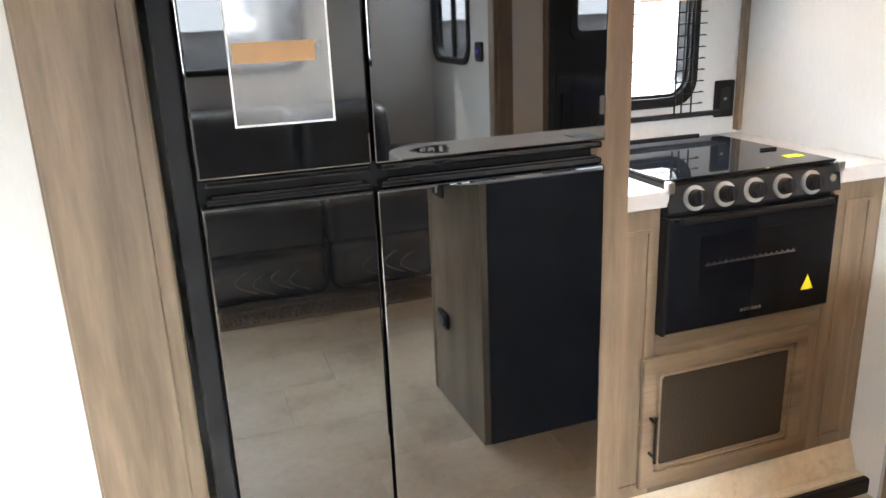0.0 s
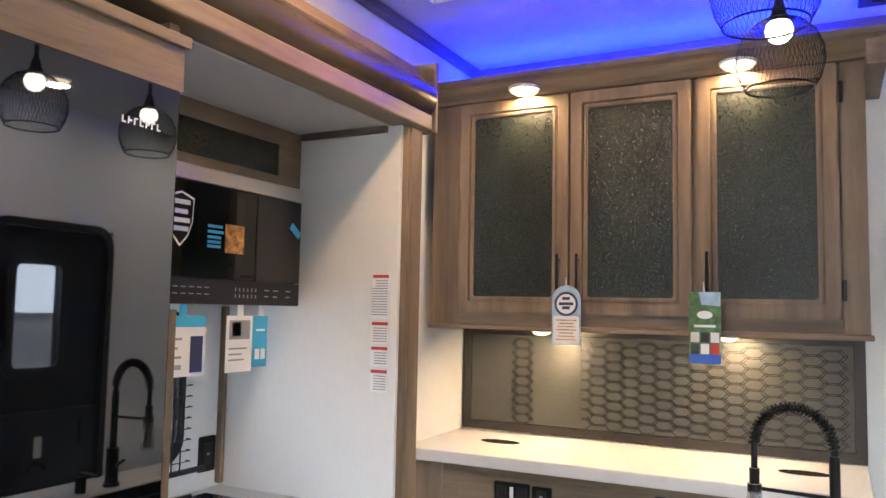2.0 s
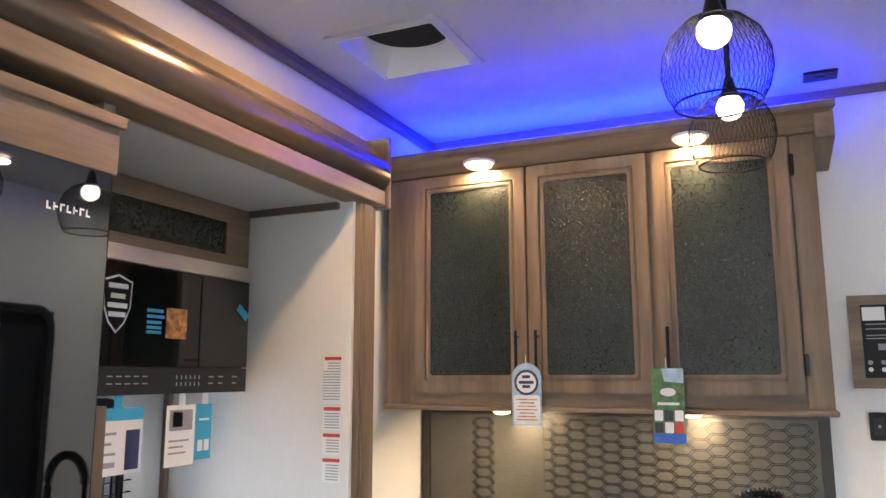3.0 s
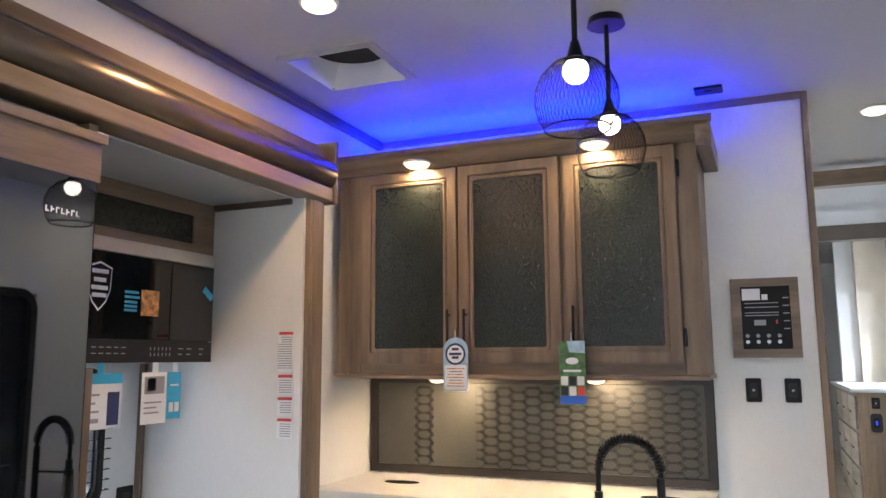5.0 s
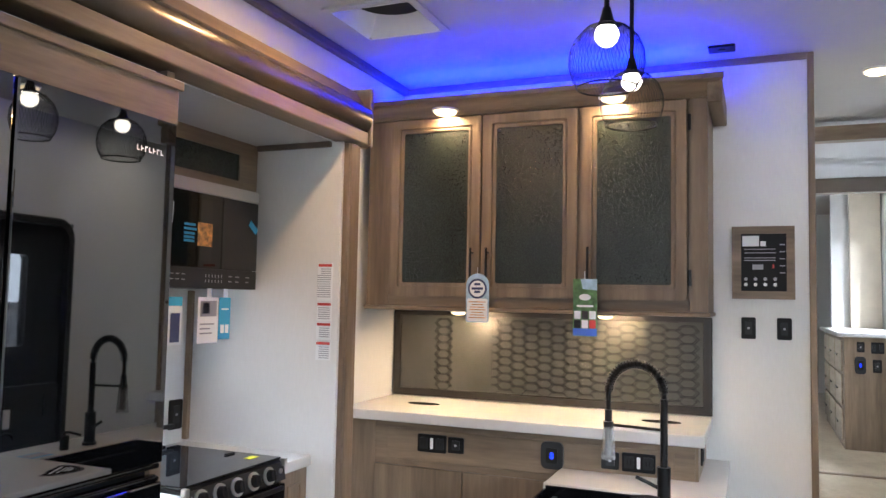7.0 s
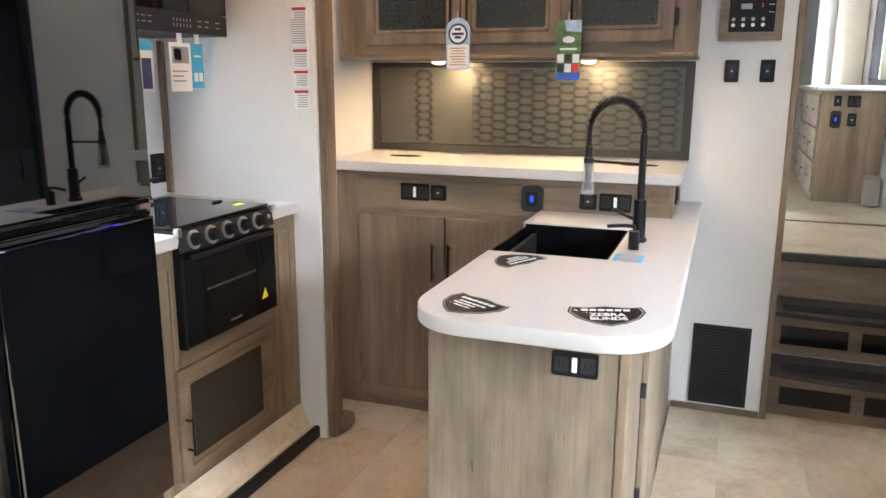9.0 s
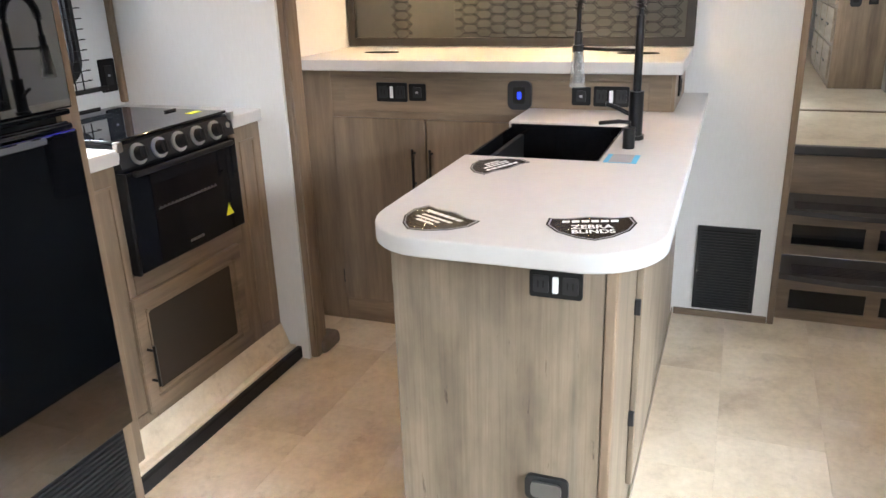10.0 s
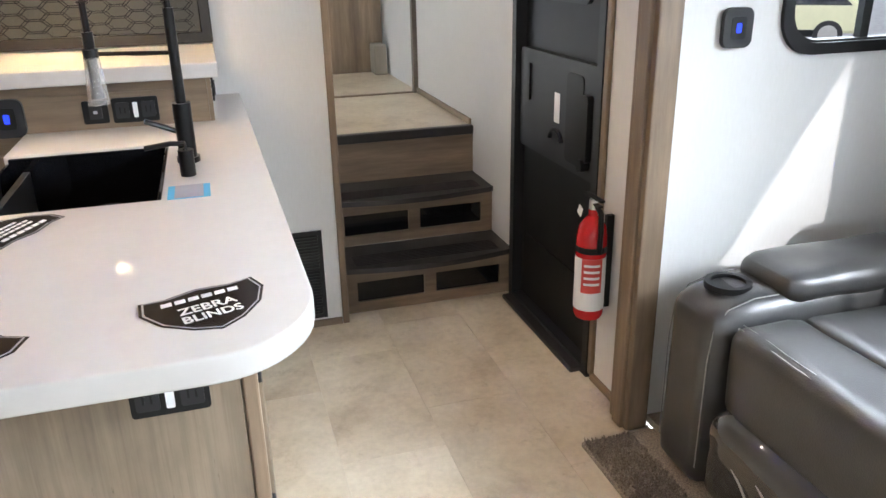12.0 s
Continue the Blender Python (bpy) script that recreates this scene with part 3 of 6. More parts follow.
# ---- entry door ----
def entry_door():
    t = thing("door_1", (3.24, 1.0, 0.0), "closed black entry door with a small window", "door", kind="structure")
    to = lambda u, v, w: (u, 0.99 + w, v)
    outer, inner = rounded(2.845, 3.625, 0.0, 1.955, 0, 6, (0, 0, 0.12, 0.12)), rounded(2.885, 3.585, 0.03, 1.915, 0, 6, (0, 0, 0.10, 0.10))
    part("door_frame", ring(bmesh.new(), outer, inner, -0.03, 0.062, to), GREY, t, smooth=True)
    n = 6
    rect = lambda u0, u1, v0, v1, r: rounded(u0, u1, v0, v1, r, n)
    win = (3.04, 3.32, 1.23, 1.74)
    bm = bmesh.new()
    ring(bm, rounded(2.888, 3.582, 0.032, 1.912, 0, n, (0.02, 0.02, 0.09, 0.09)), rect(*win, 0.03), -0.03, 0.02, to)
    leaf = part("leaf", bm, BLACK, t)
    part("window_surround", ring(bmesh.new(), rect(win[0] - 0.04, win[1] + 0.04, win[2] - 0.04, win[3] + 0.04, 0.05), rect(win[0] + 0.005, win[1] - 0.005, win[2] + 0.005, win[3] - 0.005, 0.03), 0.02, 0.034, to), GREY, t, smooth=True)
    pane = part("pane", prism(bmesh.new(), rect(win[0], win[1], win[2], win[3], 0.03), -0.01, -0.005, to), PANE, t)
    pane.visible_shadow = False
    part("latch_panel", prism(bmesh.new(), rect(2.90, 3.57, 0.66, 1.02, 0.025), 0.0205, 0.045, to), GREY, t, "raised charcoal latch panel", smooth=True)
    part("grab_recess", prism(bmesh.new(), rect(3.00, 3.13, 0.69, 0.98, 0.02), 0.0455, 0.049, to), BLACK, t)
    part("latch", prism(bmesh.new(), rect(2.93, 2.98, 0.72, 0.93, 0.012), 0.0455, 0.065, to), BLACK, t, smooth=True)
    part("lock_knob", cyl(bmesh.new(), (2.955, 1.036, 0.71), "y", 0.02, 0.03), BLACK, t, smooth=True)
    part("sticker", prism(bmesh.new(), rect(3.19, 3.235, 0.80, 0.90, 0.004), 0.0455, 0.047, to), PAPER, t, "white paper sticker")
    part("pull", prism(bmesh.new(), rect(3.46, 3.48, 0.84, 0.97, 0.006), 0.0455, 0.053, to), BLACK, t)
    bm = bmesh.new()
    tube(bm, [(3.21 + 0.05 * math.cos(radians(a)), 1.04, 0.74 + 0.035 * math.sin(radians(a))) for a in range(0, 181, 15)], 0.008)
    part("pull_loop", bm, BLACK, t, smooth=True)
    part("kick_panel", prism(bmesh.new(), rect(2.93, 3.54, 0.10, 0.30, 0.02), 0.0205, 0.028, to), BLACK, t)
    return t


plan(x=(2.845, 3.625, 2.705, 3.412))
entry_door()
structure("door_sill", boxed(2.89, 3.60, 1.00, 1.09, 0.0, 0.02, bevel=0.006), RUBBER, "ribbed black rubber door sill", "trim")
structure("door_trim", boxed(2.815, 2.845, SOUTH, SOUTH + 0.014, 0.02, 1.97, bevel=0.004), TRIM["z"], "brown wood trim beside the entry door", "trim")

plan()


# ---- steps ----
def steps():
    t = thing("entry_steps", (3.6, 1.45, 0.0), "three brown wood steps with ribbed black treads", "stairs", kind="structure")
    ya, yb = 1.031, 1.732
    for x, z0, z1 in ((3.445, 0.0, 0.175), (3.675, 0.198, 0.378)):
        ym = (ya + yb) / 2
        bm = bmesh.new()
        h0, h1 = z0 + 0.045, z1 - 0.045
        for a in ((x, x + 0.02, ya, yb, z0, h0), (x, x + 0.02, ya, yb, h1, z1), (x, x + 0.02, ya, ya + 0.05, h0, h1), (x, x + 0.02, ym - 0.025, ym + 0.025, h0, h1), (x, x + 0.02, yb - 0.05, yb, h0, h1)):
            box(bm, *a)
        part("riser", bm, TRIM["y"], t)
        for y0, y1 in ((ya + 0.05, ym - 0.025), (ym + 0.025, yb - 0.05)):
            part("smoked_panel", boxed(x + 0.012, x + 0.018, y0, y1, h0, h1), BLACKGLASS, t, "smoked glass drawer panel")
        n = 7
        front = [(x - 0.012 - 0.045 * math.sin(math.pi * k / n), ya + (yb - ya) * k / n) for k in range(n + 1)]
        back = x + 0.232 if x < 3.6 else 3.945
        bm = bmesh.new()
        prism(bm, front + [(back, yb), (back, ya)], z1 + 0.001, z1 + 0.022, TO_Z(0))
        tread = part("tread", bm, RUBBER, t, "ribbed black tread")
        bm = bmesh.new()
        for k in range(7):
            xr = x + 0.01 + k * 0.016
            box(bm, xr, xr + 0.007, ya + 0.05, yb - 0.05, z1 + 0.0225, z1 + 0.0255)
        part("ribs", bm, RUBBER, tread)
    part("top_riser", boxed(3.93, 3.948, ya, yb, 0.401, 0.575), TRIM["y"], t)
    part("nosing", boxed(3.915, 3.955, ya, yb, 0.576, UP + 0.006, bevel=0.006), RUBBER, t, "black rubber nosing")
    return t


steps()

# ---- kitchen slide-out ----
plan(x=(0, 1, 0.038, 1.038), y=(3.405, 4.07, 3.474, 4.069))


def shaker_door(parent, to, u0, u1, v0, v1, stile, panel, wood_v, wood_h, name="door", thick=0.018):
    """A framed door: two stiles, two rails and a recessed panel; w runs towards the room."""
    bm = bmesh.new()
    s = stile - 0.014
    ring(bm, [(u0, v0), (u1, v0), (u1, v1), (u0, v1)], [(u0 + s, v0 + s), (u1 - s, v0 + s), (u1 - s, v1 - s), (u0 + s, v1 - s)], 0.0, thick, to)
    bmesh.ops.bevel(bm, geom=[e for e in bm.edges], offset=0.003, segments=2, affect="EDGES")
    d = part(name, bm, wood_v, parent)
    # a rounded bead round the panel, parted from the frame by a narrow groove
    s, e = stile - 0.0115, stile + 0.003
    bm = ring(bmesh.new(), [(u0 + s, v0 + s), (u1 - s, v0 + s), (u1 - s, v1 - s), (u0 + s, v1 - s)], [(u0 + e, v0 + e), (u1 - e, v0 + e), (u1 - e, v1 - e), (u0 + e, v1 - e)], 0.001, thick - 0.002, to)
    bmesh.ops.bevel(bm, geom=[k for k in bm.edges], offset=0.004, segments=2, affect="EDGES")
    part("inner_bead", bm, wood_h, d)
    part("panel", prism(bmesh.new(), [(u0 + stile, v0 + stile), (u1 - stile, v0 + stile), (u1 - stile, v1 - stile), (u0 + stile, v1 - stile)], 0.003, 0.008, to), panel, d)
    return d


def bar_handle(parent, a, b, out, r=0.005):
    """A slim black bar pull from a to b, standing off by the vector out."""
    a, b, out = Vector(a), Vector(b), Vector(out)
    bm = bmesh.new()
    tube(bm, [a + out, b + out], r, 8)
    d = (b - a) * 0.12
    tube(bm, [a + d, a + d + out], r * 0.9, 8)
    tube(bm, [b - d, b - d + out], r * 0.9, 8)
    return part("handle", bm, MATTE, parent, "slim black bar handle", smooth=True)


FACE = 3.43
IN_Y = lambda y: (lambda u, v, w: (u, y - w, v))


def stove_cabinet():
    t = thing("stove_cabinet", (2.1, FACE, 0.09), "brown wood base cabinet with a mesh-fronted drawer", "cabinet")
    part("side_panel", boxed(1.695, 1.712, FACE + 0.003, 4.06, 0.056, 0.908), WOOD["z"], t)
    part("side_panel", boxed(2.497, 2.513, FACE + 0.003, 4.06, 0.056, 0.908), WOOD["z"], t)
    for x0, x1 in ((1.695, 1.828), (2.345, 2.513)):
        f = part("stile", boxed(x0, x1, FACE, FACE + 0.02, 0.056, 0.908, bevel=0.002), WOOD["z"], t)
        c = (x0 + x1) / 2
        part("routed_bead", ring(bmesh.new(), [(c - 0.042, 0.17), (c + 0.042, 0.17), (c + 0.042, 0.86), (c - 0.042, 0.86)], [(c - 0.034, 0.178), (c + 0.034, 0.178), (c + 0.034, 0.852), (c - 0.034, 0.852)], 0.0005, 0.006, IN_Y(FACE)), TRIM["z"], f)
    part("rail", boxed(1.829, 2.344, FACE, FACE + 0.02, 0.52, 0.588), WOOD["x"], t)
    part("rail", boxed(1.829, 2.344, FACE, FACE + 0.02, 0.056, 0.19), WOOD["x"], t)
    part("rail_end", boxed(2.27, 2.344, FACE + 0.0005, FACE + 0.0195, 0.1905, 0.5195), WOOD["z"], t)
    d = shaker_door(t, IN_Y(FACE - 0.001), 1.79, 2.300, 0.165, 0.533, 0.055, SCREEN, WOOD["x"], TRIM["x"], "drawer_front")
    bar_handle(d, (1.815, FACE - 0.019, 0.255), (1.815, FACE - 0.019, 0.385), (0, -0.028, 0))
    return t


stove_cabinet()
solid("slide_ramp", prism(bmesh.new(), [(3.394, 0.0555), (FACE - 0.001, 0.0555), (FACE - 0.001, 0.138)], 1.616, 2.513, lambda u, v, w: (w, u, v)), VINYL, "pale vinyl ramp strip along the slide-out floor", "trim", kind="structure")
bm = bmesh.new()
box(bm, 1.695, 1.838, FACE - 0.02, 4.065, 0.912, 0.952, bevel=0.004)
box(bm, 2.342, 2.5135, FACE - 0.02, 4.065, 0.912, 0.952, bevel=0.004)
box(bm, 1.836, 2.344, 3.955, 4.065, 0.912, 0.952)
solid("stove_countertop", bm, SOLID, "white solid-surface counter round the stove", "countertop")


def stove():
    t = thing("stove", (2.09, 3.42, 0.59), "black three-burner range with a closed glass lid", "stove")
    x0, x1 = 1.832, 2.341
    part("body", boxed(x0 + 0.004, x1 - 0.004, 3.432, 3.95, 0.592, 0.905), BLACK, t)
    bm = bmesh.new()
    prism(bm, [(3.44, 0.893), (3.404, 0.898), (3.418, 0.958), (3.44, 0.962)], x0, x1, lambda u, v, w: (w, u, v))
    cp = part("control_panel", bm, GREY, t)
    for k in range(5):
        x = 1.905 + k * 0.0855
        n = Vector((0, -1, 0.22)).normalized()
        p = Vector((x, 3.411, 0.926))
        bm = bmesh.new()
        cyl(bm, p, n, 0.030, 0.007, n=28)
        kn = part("knob_ring", bm, CHROME, cp, "bright knob bezel", smooth=True)
        bm = bmesh.new()
        cyl(bm, p + n * 0.006, n, 0.021, 0.024, 0.018, n=28)
        side = n.cross(Vector((1, 0, 0)))
        a = p + n * 0.031
        tube(bm, [a - side * 0.016, a + side * 0.016], 0.005, 8)
        part("knob", bm, BLACK, cp, "black control knob", smooth=True)
    for xe in (x0 - 0.004, x1 - 0.014):
        part("end_cap", boxed(xe, xe + 0.018, 3.400, 3.424, 0.944, 0.972, bevel=0.004), STEEL, cp, "pale metal corner cap")
    part("igniter", cyl(bmesh.new(), (2.318, 3.409, 0.93), "y", 0.009, 0.006), CHROME, cp)
    bm = bmesh.new()
    box(bm, x0, x1, 3.405, 3.430, 0.592, 0.885, bevel=0.004)
    door = part("oven_door", bm, BLACKGLASS, t)
    part("trim_left", boxed(x0 - 0.006, x0 + 0.006, 3.398, 3.429, 0.592, 0.886, bevel=0.003), BLACK, door)
    part("oven_handle", boxed(x0 + 0.03, x1 - 0.03, 3.385, 3.402, 0.868, 0.884, bevel=0.005), BLACK, door, "black handle lip")
    part("oven_window", boxed(1.93, 2.25, 3.4035, 3.4052, 0.68, 0.83), plain("oven_window_glass", (0.003, 0.003, 0.004), 0.03, vary=0, relief=0), door)
    bm = bmesh.new()
    box(bm, 1.945, 2.215, 3.4025, 3.4034, 0.755, 0.759)
    for k in range(16):
        box(bm, 1.95 + k * 0.017, 1.956 + k * 0.017, 3.4025, 3.4034, 0.759, 0.763)
    part("oven_rack", bm, STEEL, door)
    bm = bmesh.new()
    prism(bm, [(2.245, 0.645), (2.285, 0.645), (2.265, 0.685)], 0.0005, 0.0015, IN_Y(3.405))
    part("warning_triangle", bm, YELLOW, door, "yellow warning triangle sticker")
    bm = bmesh.new()
    for k in range(6):
        box(bm, 2.06 + k * 0.011, 2.068 + k * 0.011, 3.4038, 3.4048, 0.618, 0.626)
    part("maker_mark", bm, STEEL, door)
    lid = part("glass_lid", boxed(x0 + 0.004, x1 - 0.004, 3.425, 3.94, 0.966, 0.974, bevel=0.003), BLACKGLASS, t, "black glass stove lid")
    part("lid_bumper", boxed(2.26, 2.31, 3.62, 3.632, 0.9745, 0.980, bevel=0.002), BLACK, lid)
    part("lid_hinge", boxed(1.90, 2.28, 3.942, 3.952, 0.953, 0.980), BLACK, lid)
    part("lid_sticker", boxed(2.25, 2.30, 3.50, 3.53, 0.9745, 0.9752), YELLOW, lid, "small yellow sticker")
    part("burner_deck", boxed(x0 + 0.004, x1 - 0.004, 3.442, 3.95, 0.9055, 0.963), BLACK, t)
    return t


stove()


plan(x=(0.762, 1.612, 0.811, 1.650), y=(3.252, 4.05, 3.335, 4.05), z=(0.33, 1.98, 0.30, 1.976))
FY = 3.252  # the plane of the fridge doors


def fridge():
    t = thing("refrigerator", (1.2, 3.6, 0.09), "black glass four-door refrigerator built into the cabinet", "refrigerator")
    part("body", boxed(0.80, 1.578, 3.315, 4.05, 0.25, 1.98), BLACK, t)
    part("side_frame", boxed(0.762, 0.798, 3.27, 4.05, 0.25, 1.98, bevel=0.004), BLACK, t)
    # the doors stand a little proud at their meeting edges
    for x0, x1, hinge, turn in ((0.803, 1.103, 0.803, -0.4), (1.108, 1.578, 1.578, 0.4)):
        m = Matrix.Translation((hinge, FY, 0)) @ Matrix.Rotation(radians(turn), 4, "Z") @ Matrix.Translation((-hinge, -FY, 0))
        for z0, z1 in ((0.33, 1.082), (1.128, 1.975)):
            d = part("door", boxed(x0, x1, FY, FY + 0.05, z0, z1, bevel=0.005, seg=3, m=m), FRIDGE, t, "mirror-black glass door")
            zz = (1.083, 1.096) if z1 < 1.1 else (1.114, 1.127)
            part("recessed_grip", boxed(x0 + 0.01, x1 - 0.004, FY + 0.006, FY + 0.048, *zz, bevel=0.004, m=m), BLACKGLASS, d)
            if z1 < 1.1:
                part("grip_lip", boxed(x0 + 0.02, x1 - 0.02, FY + 0.002, FY + 0.018, 1.0965, 1.102, bevel=0.002, m=m), BLACKGLASS, d)
            if z1 > 1.5 and x0 > 1:
                bm = bmesh.new()
                for k in range(7):
                    x = 1.440 + k * 0.0135
                    box(bm, x, x + 0.003, FY - 0.0012, FY - 0.0002, 1.885, 1.898, m=m)
                    box(bm, x + 0.0032, x + 0.009, FY - 0.0012, FY - 0.0002, 1.885 + 0.005 * (k % 3), 1.8883 + 0.005 * (k % 3), m=m)
                part("maker_mark", bm, PAPER, d, "pale metal maker's mark")
    g = part("vent_grille", boxed(0.80, 1.578, 3.30, 3.314, 0.057, 0.322), BLACK, t)
    for k in range(14):
        part("slat", boxed(0.81, 1.57, 3.293, 3.2995, 0.112 + k * 0.0145, 0.118 + k * 0.0145), GREY, g)
    return t


fridge()
pm = Matrix.Translation((0.803, FY, 0)) @ Matrix.Rotation(radians(-0.4), 4, "Z") @ Matrix.Translation((-0.803, -FY, 0))
poster = thing("clear_poster", (0.985, FY - 0.01, 1.21), "satin film sheet with a white border on the fridge", "poster")
PX = (0.876, 1.040)
part("sheet", boxed(*PX, FY - 0.0025, FY - 0.0008, 1.212, 1.80, m=pm), FILM, poster)
part("border", ring(bmesh.new(), [(PX[0] - 0.002, 1.210), (PX[1] + 0.002, 1.210), (PX[1] + 0.002, 1.802), (PX[0] - 0.002, 1.802)], [(PX[0] + 0.0015, 1.2135), (PX[1] - 0.0015, 1.2135), (PX[1] - 0.0015, 1.7985), (PX[0] + 0.0015, 1.7985)], 0.0030, 0.0036, lambda u, v, w: pm @ Vector((u, FY - w, v))), PAPER, poster)
TAN = plain("tan_print", (0.45, 0.27, 0.12), 0.3, vary=0.2)
for z in (1.31, 1.555):
    part("printed_band", boxed(PX[0] + 0.006, PX[1] - 0.024, FY - 0.0038, FY - 0.0030, z, z + 0.032, m=pm), TAN, poster, "tan printed band")

fs = thing("fridge_surround", (1.2, 3.6, 0.09), "brown wood fridge surround up to the slide-out ceiling", "cabinet")
part("top_panel", boxed(0.752, 1.612, 3.285, 3.303, 1.984, 2.094), WOOD["x"], fs)
part("top_edge", boxed(0.752, 1.620, 3.272, 3.2845, 2.072, 2.096, bevel=0.003), TRIM["x"], fs)
part("side_panel", boxed(1.584, 1.612, 3.3035, 4.06, 0.057, 1.983, bevel=0.002), WOOD["z"], fs)
part("filler_stile", boxed(1.6125, 1.722, 3.40, 3.42, 0.057, 1.554, bevel=0.002), WOOD["z"], fs)
part("upper_side", boxed(1.584, 1.612, 3.3035, 4.06, 1.9835, 2.122), WOOD["z"], fs)
part("top_deck", boxed(0.752, 1.583, 3.3035, 4.06, 1.984, 1.99), WOOD["x"], fs)


plan(x=(0, 1, 0.038, 1.038), y=(3.405, 4.07, 3.474, 4.069))


def microwave():
    t = thing("microwave", (2.08, 3.86, 1.55), "black over-the-range microwave with a steel top strip", "microwave")
    x0, x1, y = 1.70, 2.455, 3.67
    part("body", boxed(x0, x1, y + 0.02, 4.06, 1.556, 1.925), GREY, t)
    part("steel_strip", boxed(x0, x1, y - 0.004, y + 0.019, 1.884, 1.926, bevel=0.003), STEEL, t, "brushed steel top strip")
    d = part("door", boxed(x0, 2.245, y, y + 0.019, 1.626, 1.882, bevel=0.002), BLACKGLASS, t)
    part("window", boxed(1.80, 2.19, y - 0.0018, y - 0.0003, 1.65, 1.86), plain("tinted_window", (0.002, 0.004, 0.005), 0.02, vary=0, relief=0), d)
    part("side_glass", boxed(2.249, x1, y, y + 0.019, 1.626, 1.882, bevel=0.002), plain("smoked_panel", (0.016, 0.016, 0.017), 0.16, relief=0), t)
    c = part("control_strip", boxed(x0, x1, y, y + 0.019, 1.556, 1.624, bevel=0.002), GREY, t)
    bm = bmesh.new()
    for k in range(5):
        box(bm, 1.935 + k * 0.028, 1.952 + k * 0.028, y - 0.001, y - 0.0002, 1.600, 1.603)
        box(bm, 1.935 + k * 0.028, 1.952 + k * 0.028, y - 0.001, y - 0.0002, 1.582, 1.585)
    for k in range(6):
        box(bm, 2.165 + k * 0.017, 2.169 + k * 0.017, y - 0.001, y - 0.0002, 1.594, 1.604)
        box(bm, 2.165 + k * 0.017, 2.169 + k * 0.017, y - 0.001, y - 0.0002, 1.576, 1.586)
    for x in (2.29, 2.33, 2.39):
        box(bm, x, x + 0.022, y - 0.001, y - 0.0002, 1.598, 1.602)
        box(bm, x, x + 0.018, y - 0.001, y - 0.0002, 1.580, 1.584)
    part("key_legend", bm, INK, c, "grey key legends")["kind"] = "stuff"
    # stickers
    sh = [(1.905, 1.835), (1.95, 1.85), (1.995, 1.835), (1.992, 1.77), (1.975, 1.73), (1.95, 1.705), (1.925, 1.73), (1.908, 1.77)]
    part("shield_sticker", prism(bmesh.new(), sh, 0.002, 0.003, IN_Y(y)), PAPER, t, "black and white shield sticker")
    part("shield_face", prism(bmesh.new(), [(1.95 + (a - 1.95) * 0.92, 1.78 + (b - 1.78) * 0.92) for a, b in sh], 0.0032, 0.0038, IN_Y(y)), DECAL, t)
    bm = bmesh.new()
    for z, w in ((1.815, 0.03), (1.79, 0.022), (1.767, 0.03), (1.745, 0.026)):
        box(bm, 1.95 - w, 1.95 + w, y - 0.0048, y - 0.004, z, z + 0.012)
    part("shield_lettering", bm, PAPER, t)
    part("food_sticker", boxed(2.115, 2.19, y - 0.0045, y - 0.0025, 1.70, 1.78), FOOD, t, "orange food picture sticker")
    bm = bmesh.new()
    for k, (w, z) in enumerate(((0.055, 1.765), (0.06, 1.75), (0.05, 1.735), (0.05, 1.722), (0.05, 1.71))):
        box(bm, 2.048, 2.048 + w, y - 0.004, y - 0.0025, z, z + 0.008)
    part("sticker_lettering", bm, CYAN, t)
    part("blue_ribbon", boxed(-0.027, 0.027, -0.001, 0.001, -0.012, 0.012, m=Matrix.Translation((2.425, y - 0.002, 1.79)) @ Matrix.Rotation(radians(35), 4, "Y")), CYAN, t, "blue corner ribbon sticker")
    return t


microwave()


def overhead_cabinet():
    t = thing("overhead_cabinet", (2.1, 3.9, 1.93), "brown wood cabinet with a dark glass flap", "cabinet")
    part("body", boxed(1.70, 2.513, 3.752, 4.06, 1.93, 2.122), WOOD["x"], t)
    bm = bmesh.new()
    ring(bm, [(1.70, 1.932), (2.513, 1.932), (2.513, 2.120), (1.70, 2.120)], [(1.76, 1.967), (2.405, 1.967), (2.405, 2.068), (1.76, 2.068)], 0.0, 0.02, IN_Y(3.751))
    part("face_frame", bm, WOOD["x"], t)
    part("glass_flap", boxed(1.76, 2.405, 3.738, 3.744, 1.967, 2.068), HAMMER, t, "dark smoked glass flap")
    return t


overhead_cabinet()


def leaflet(x0, x1, z0, z1, color, label, marks, top=None):
    t = thing("leaflet", ((x0 + x1) / 2, 3.672, z0), label, "leaflet")
    y = 3.688
    part("sheet", boxed(x0, x1, y, y + 0.0015, z0, z1), color, t)
    if top:
        part("header", boxed(x0, x1, y - 0.001, y - 0.0002, z1 - 0.03, z1), top, t)
    for u0, u1, v0, v1, mat in marks:
        part("print", boxed(x0 + u0 * (x1 - x0), x0 + u1 * (x1 - x0), y - 0.0018, y - 0.0011, z0 + v0 * (z1 - z0), z0 + v1 * (z1 - z0)), mat, t)
    part("tape", boxed((x0 + x1) / 2 - 0.012, (x0 + x1) / 2 + 0.012, y - 0.002, y + 0.0005, z1, 1.556), CYAN if top else PAPER, t)
    return t


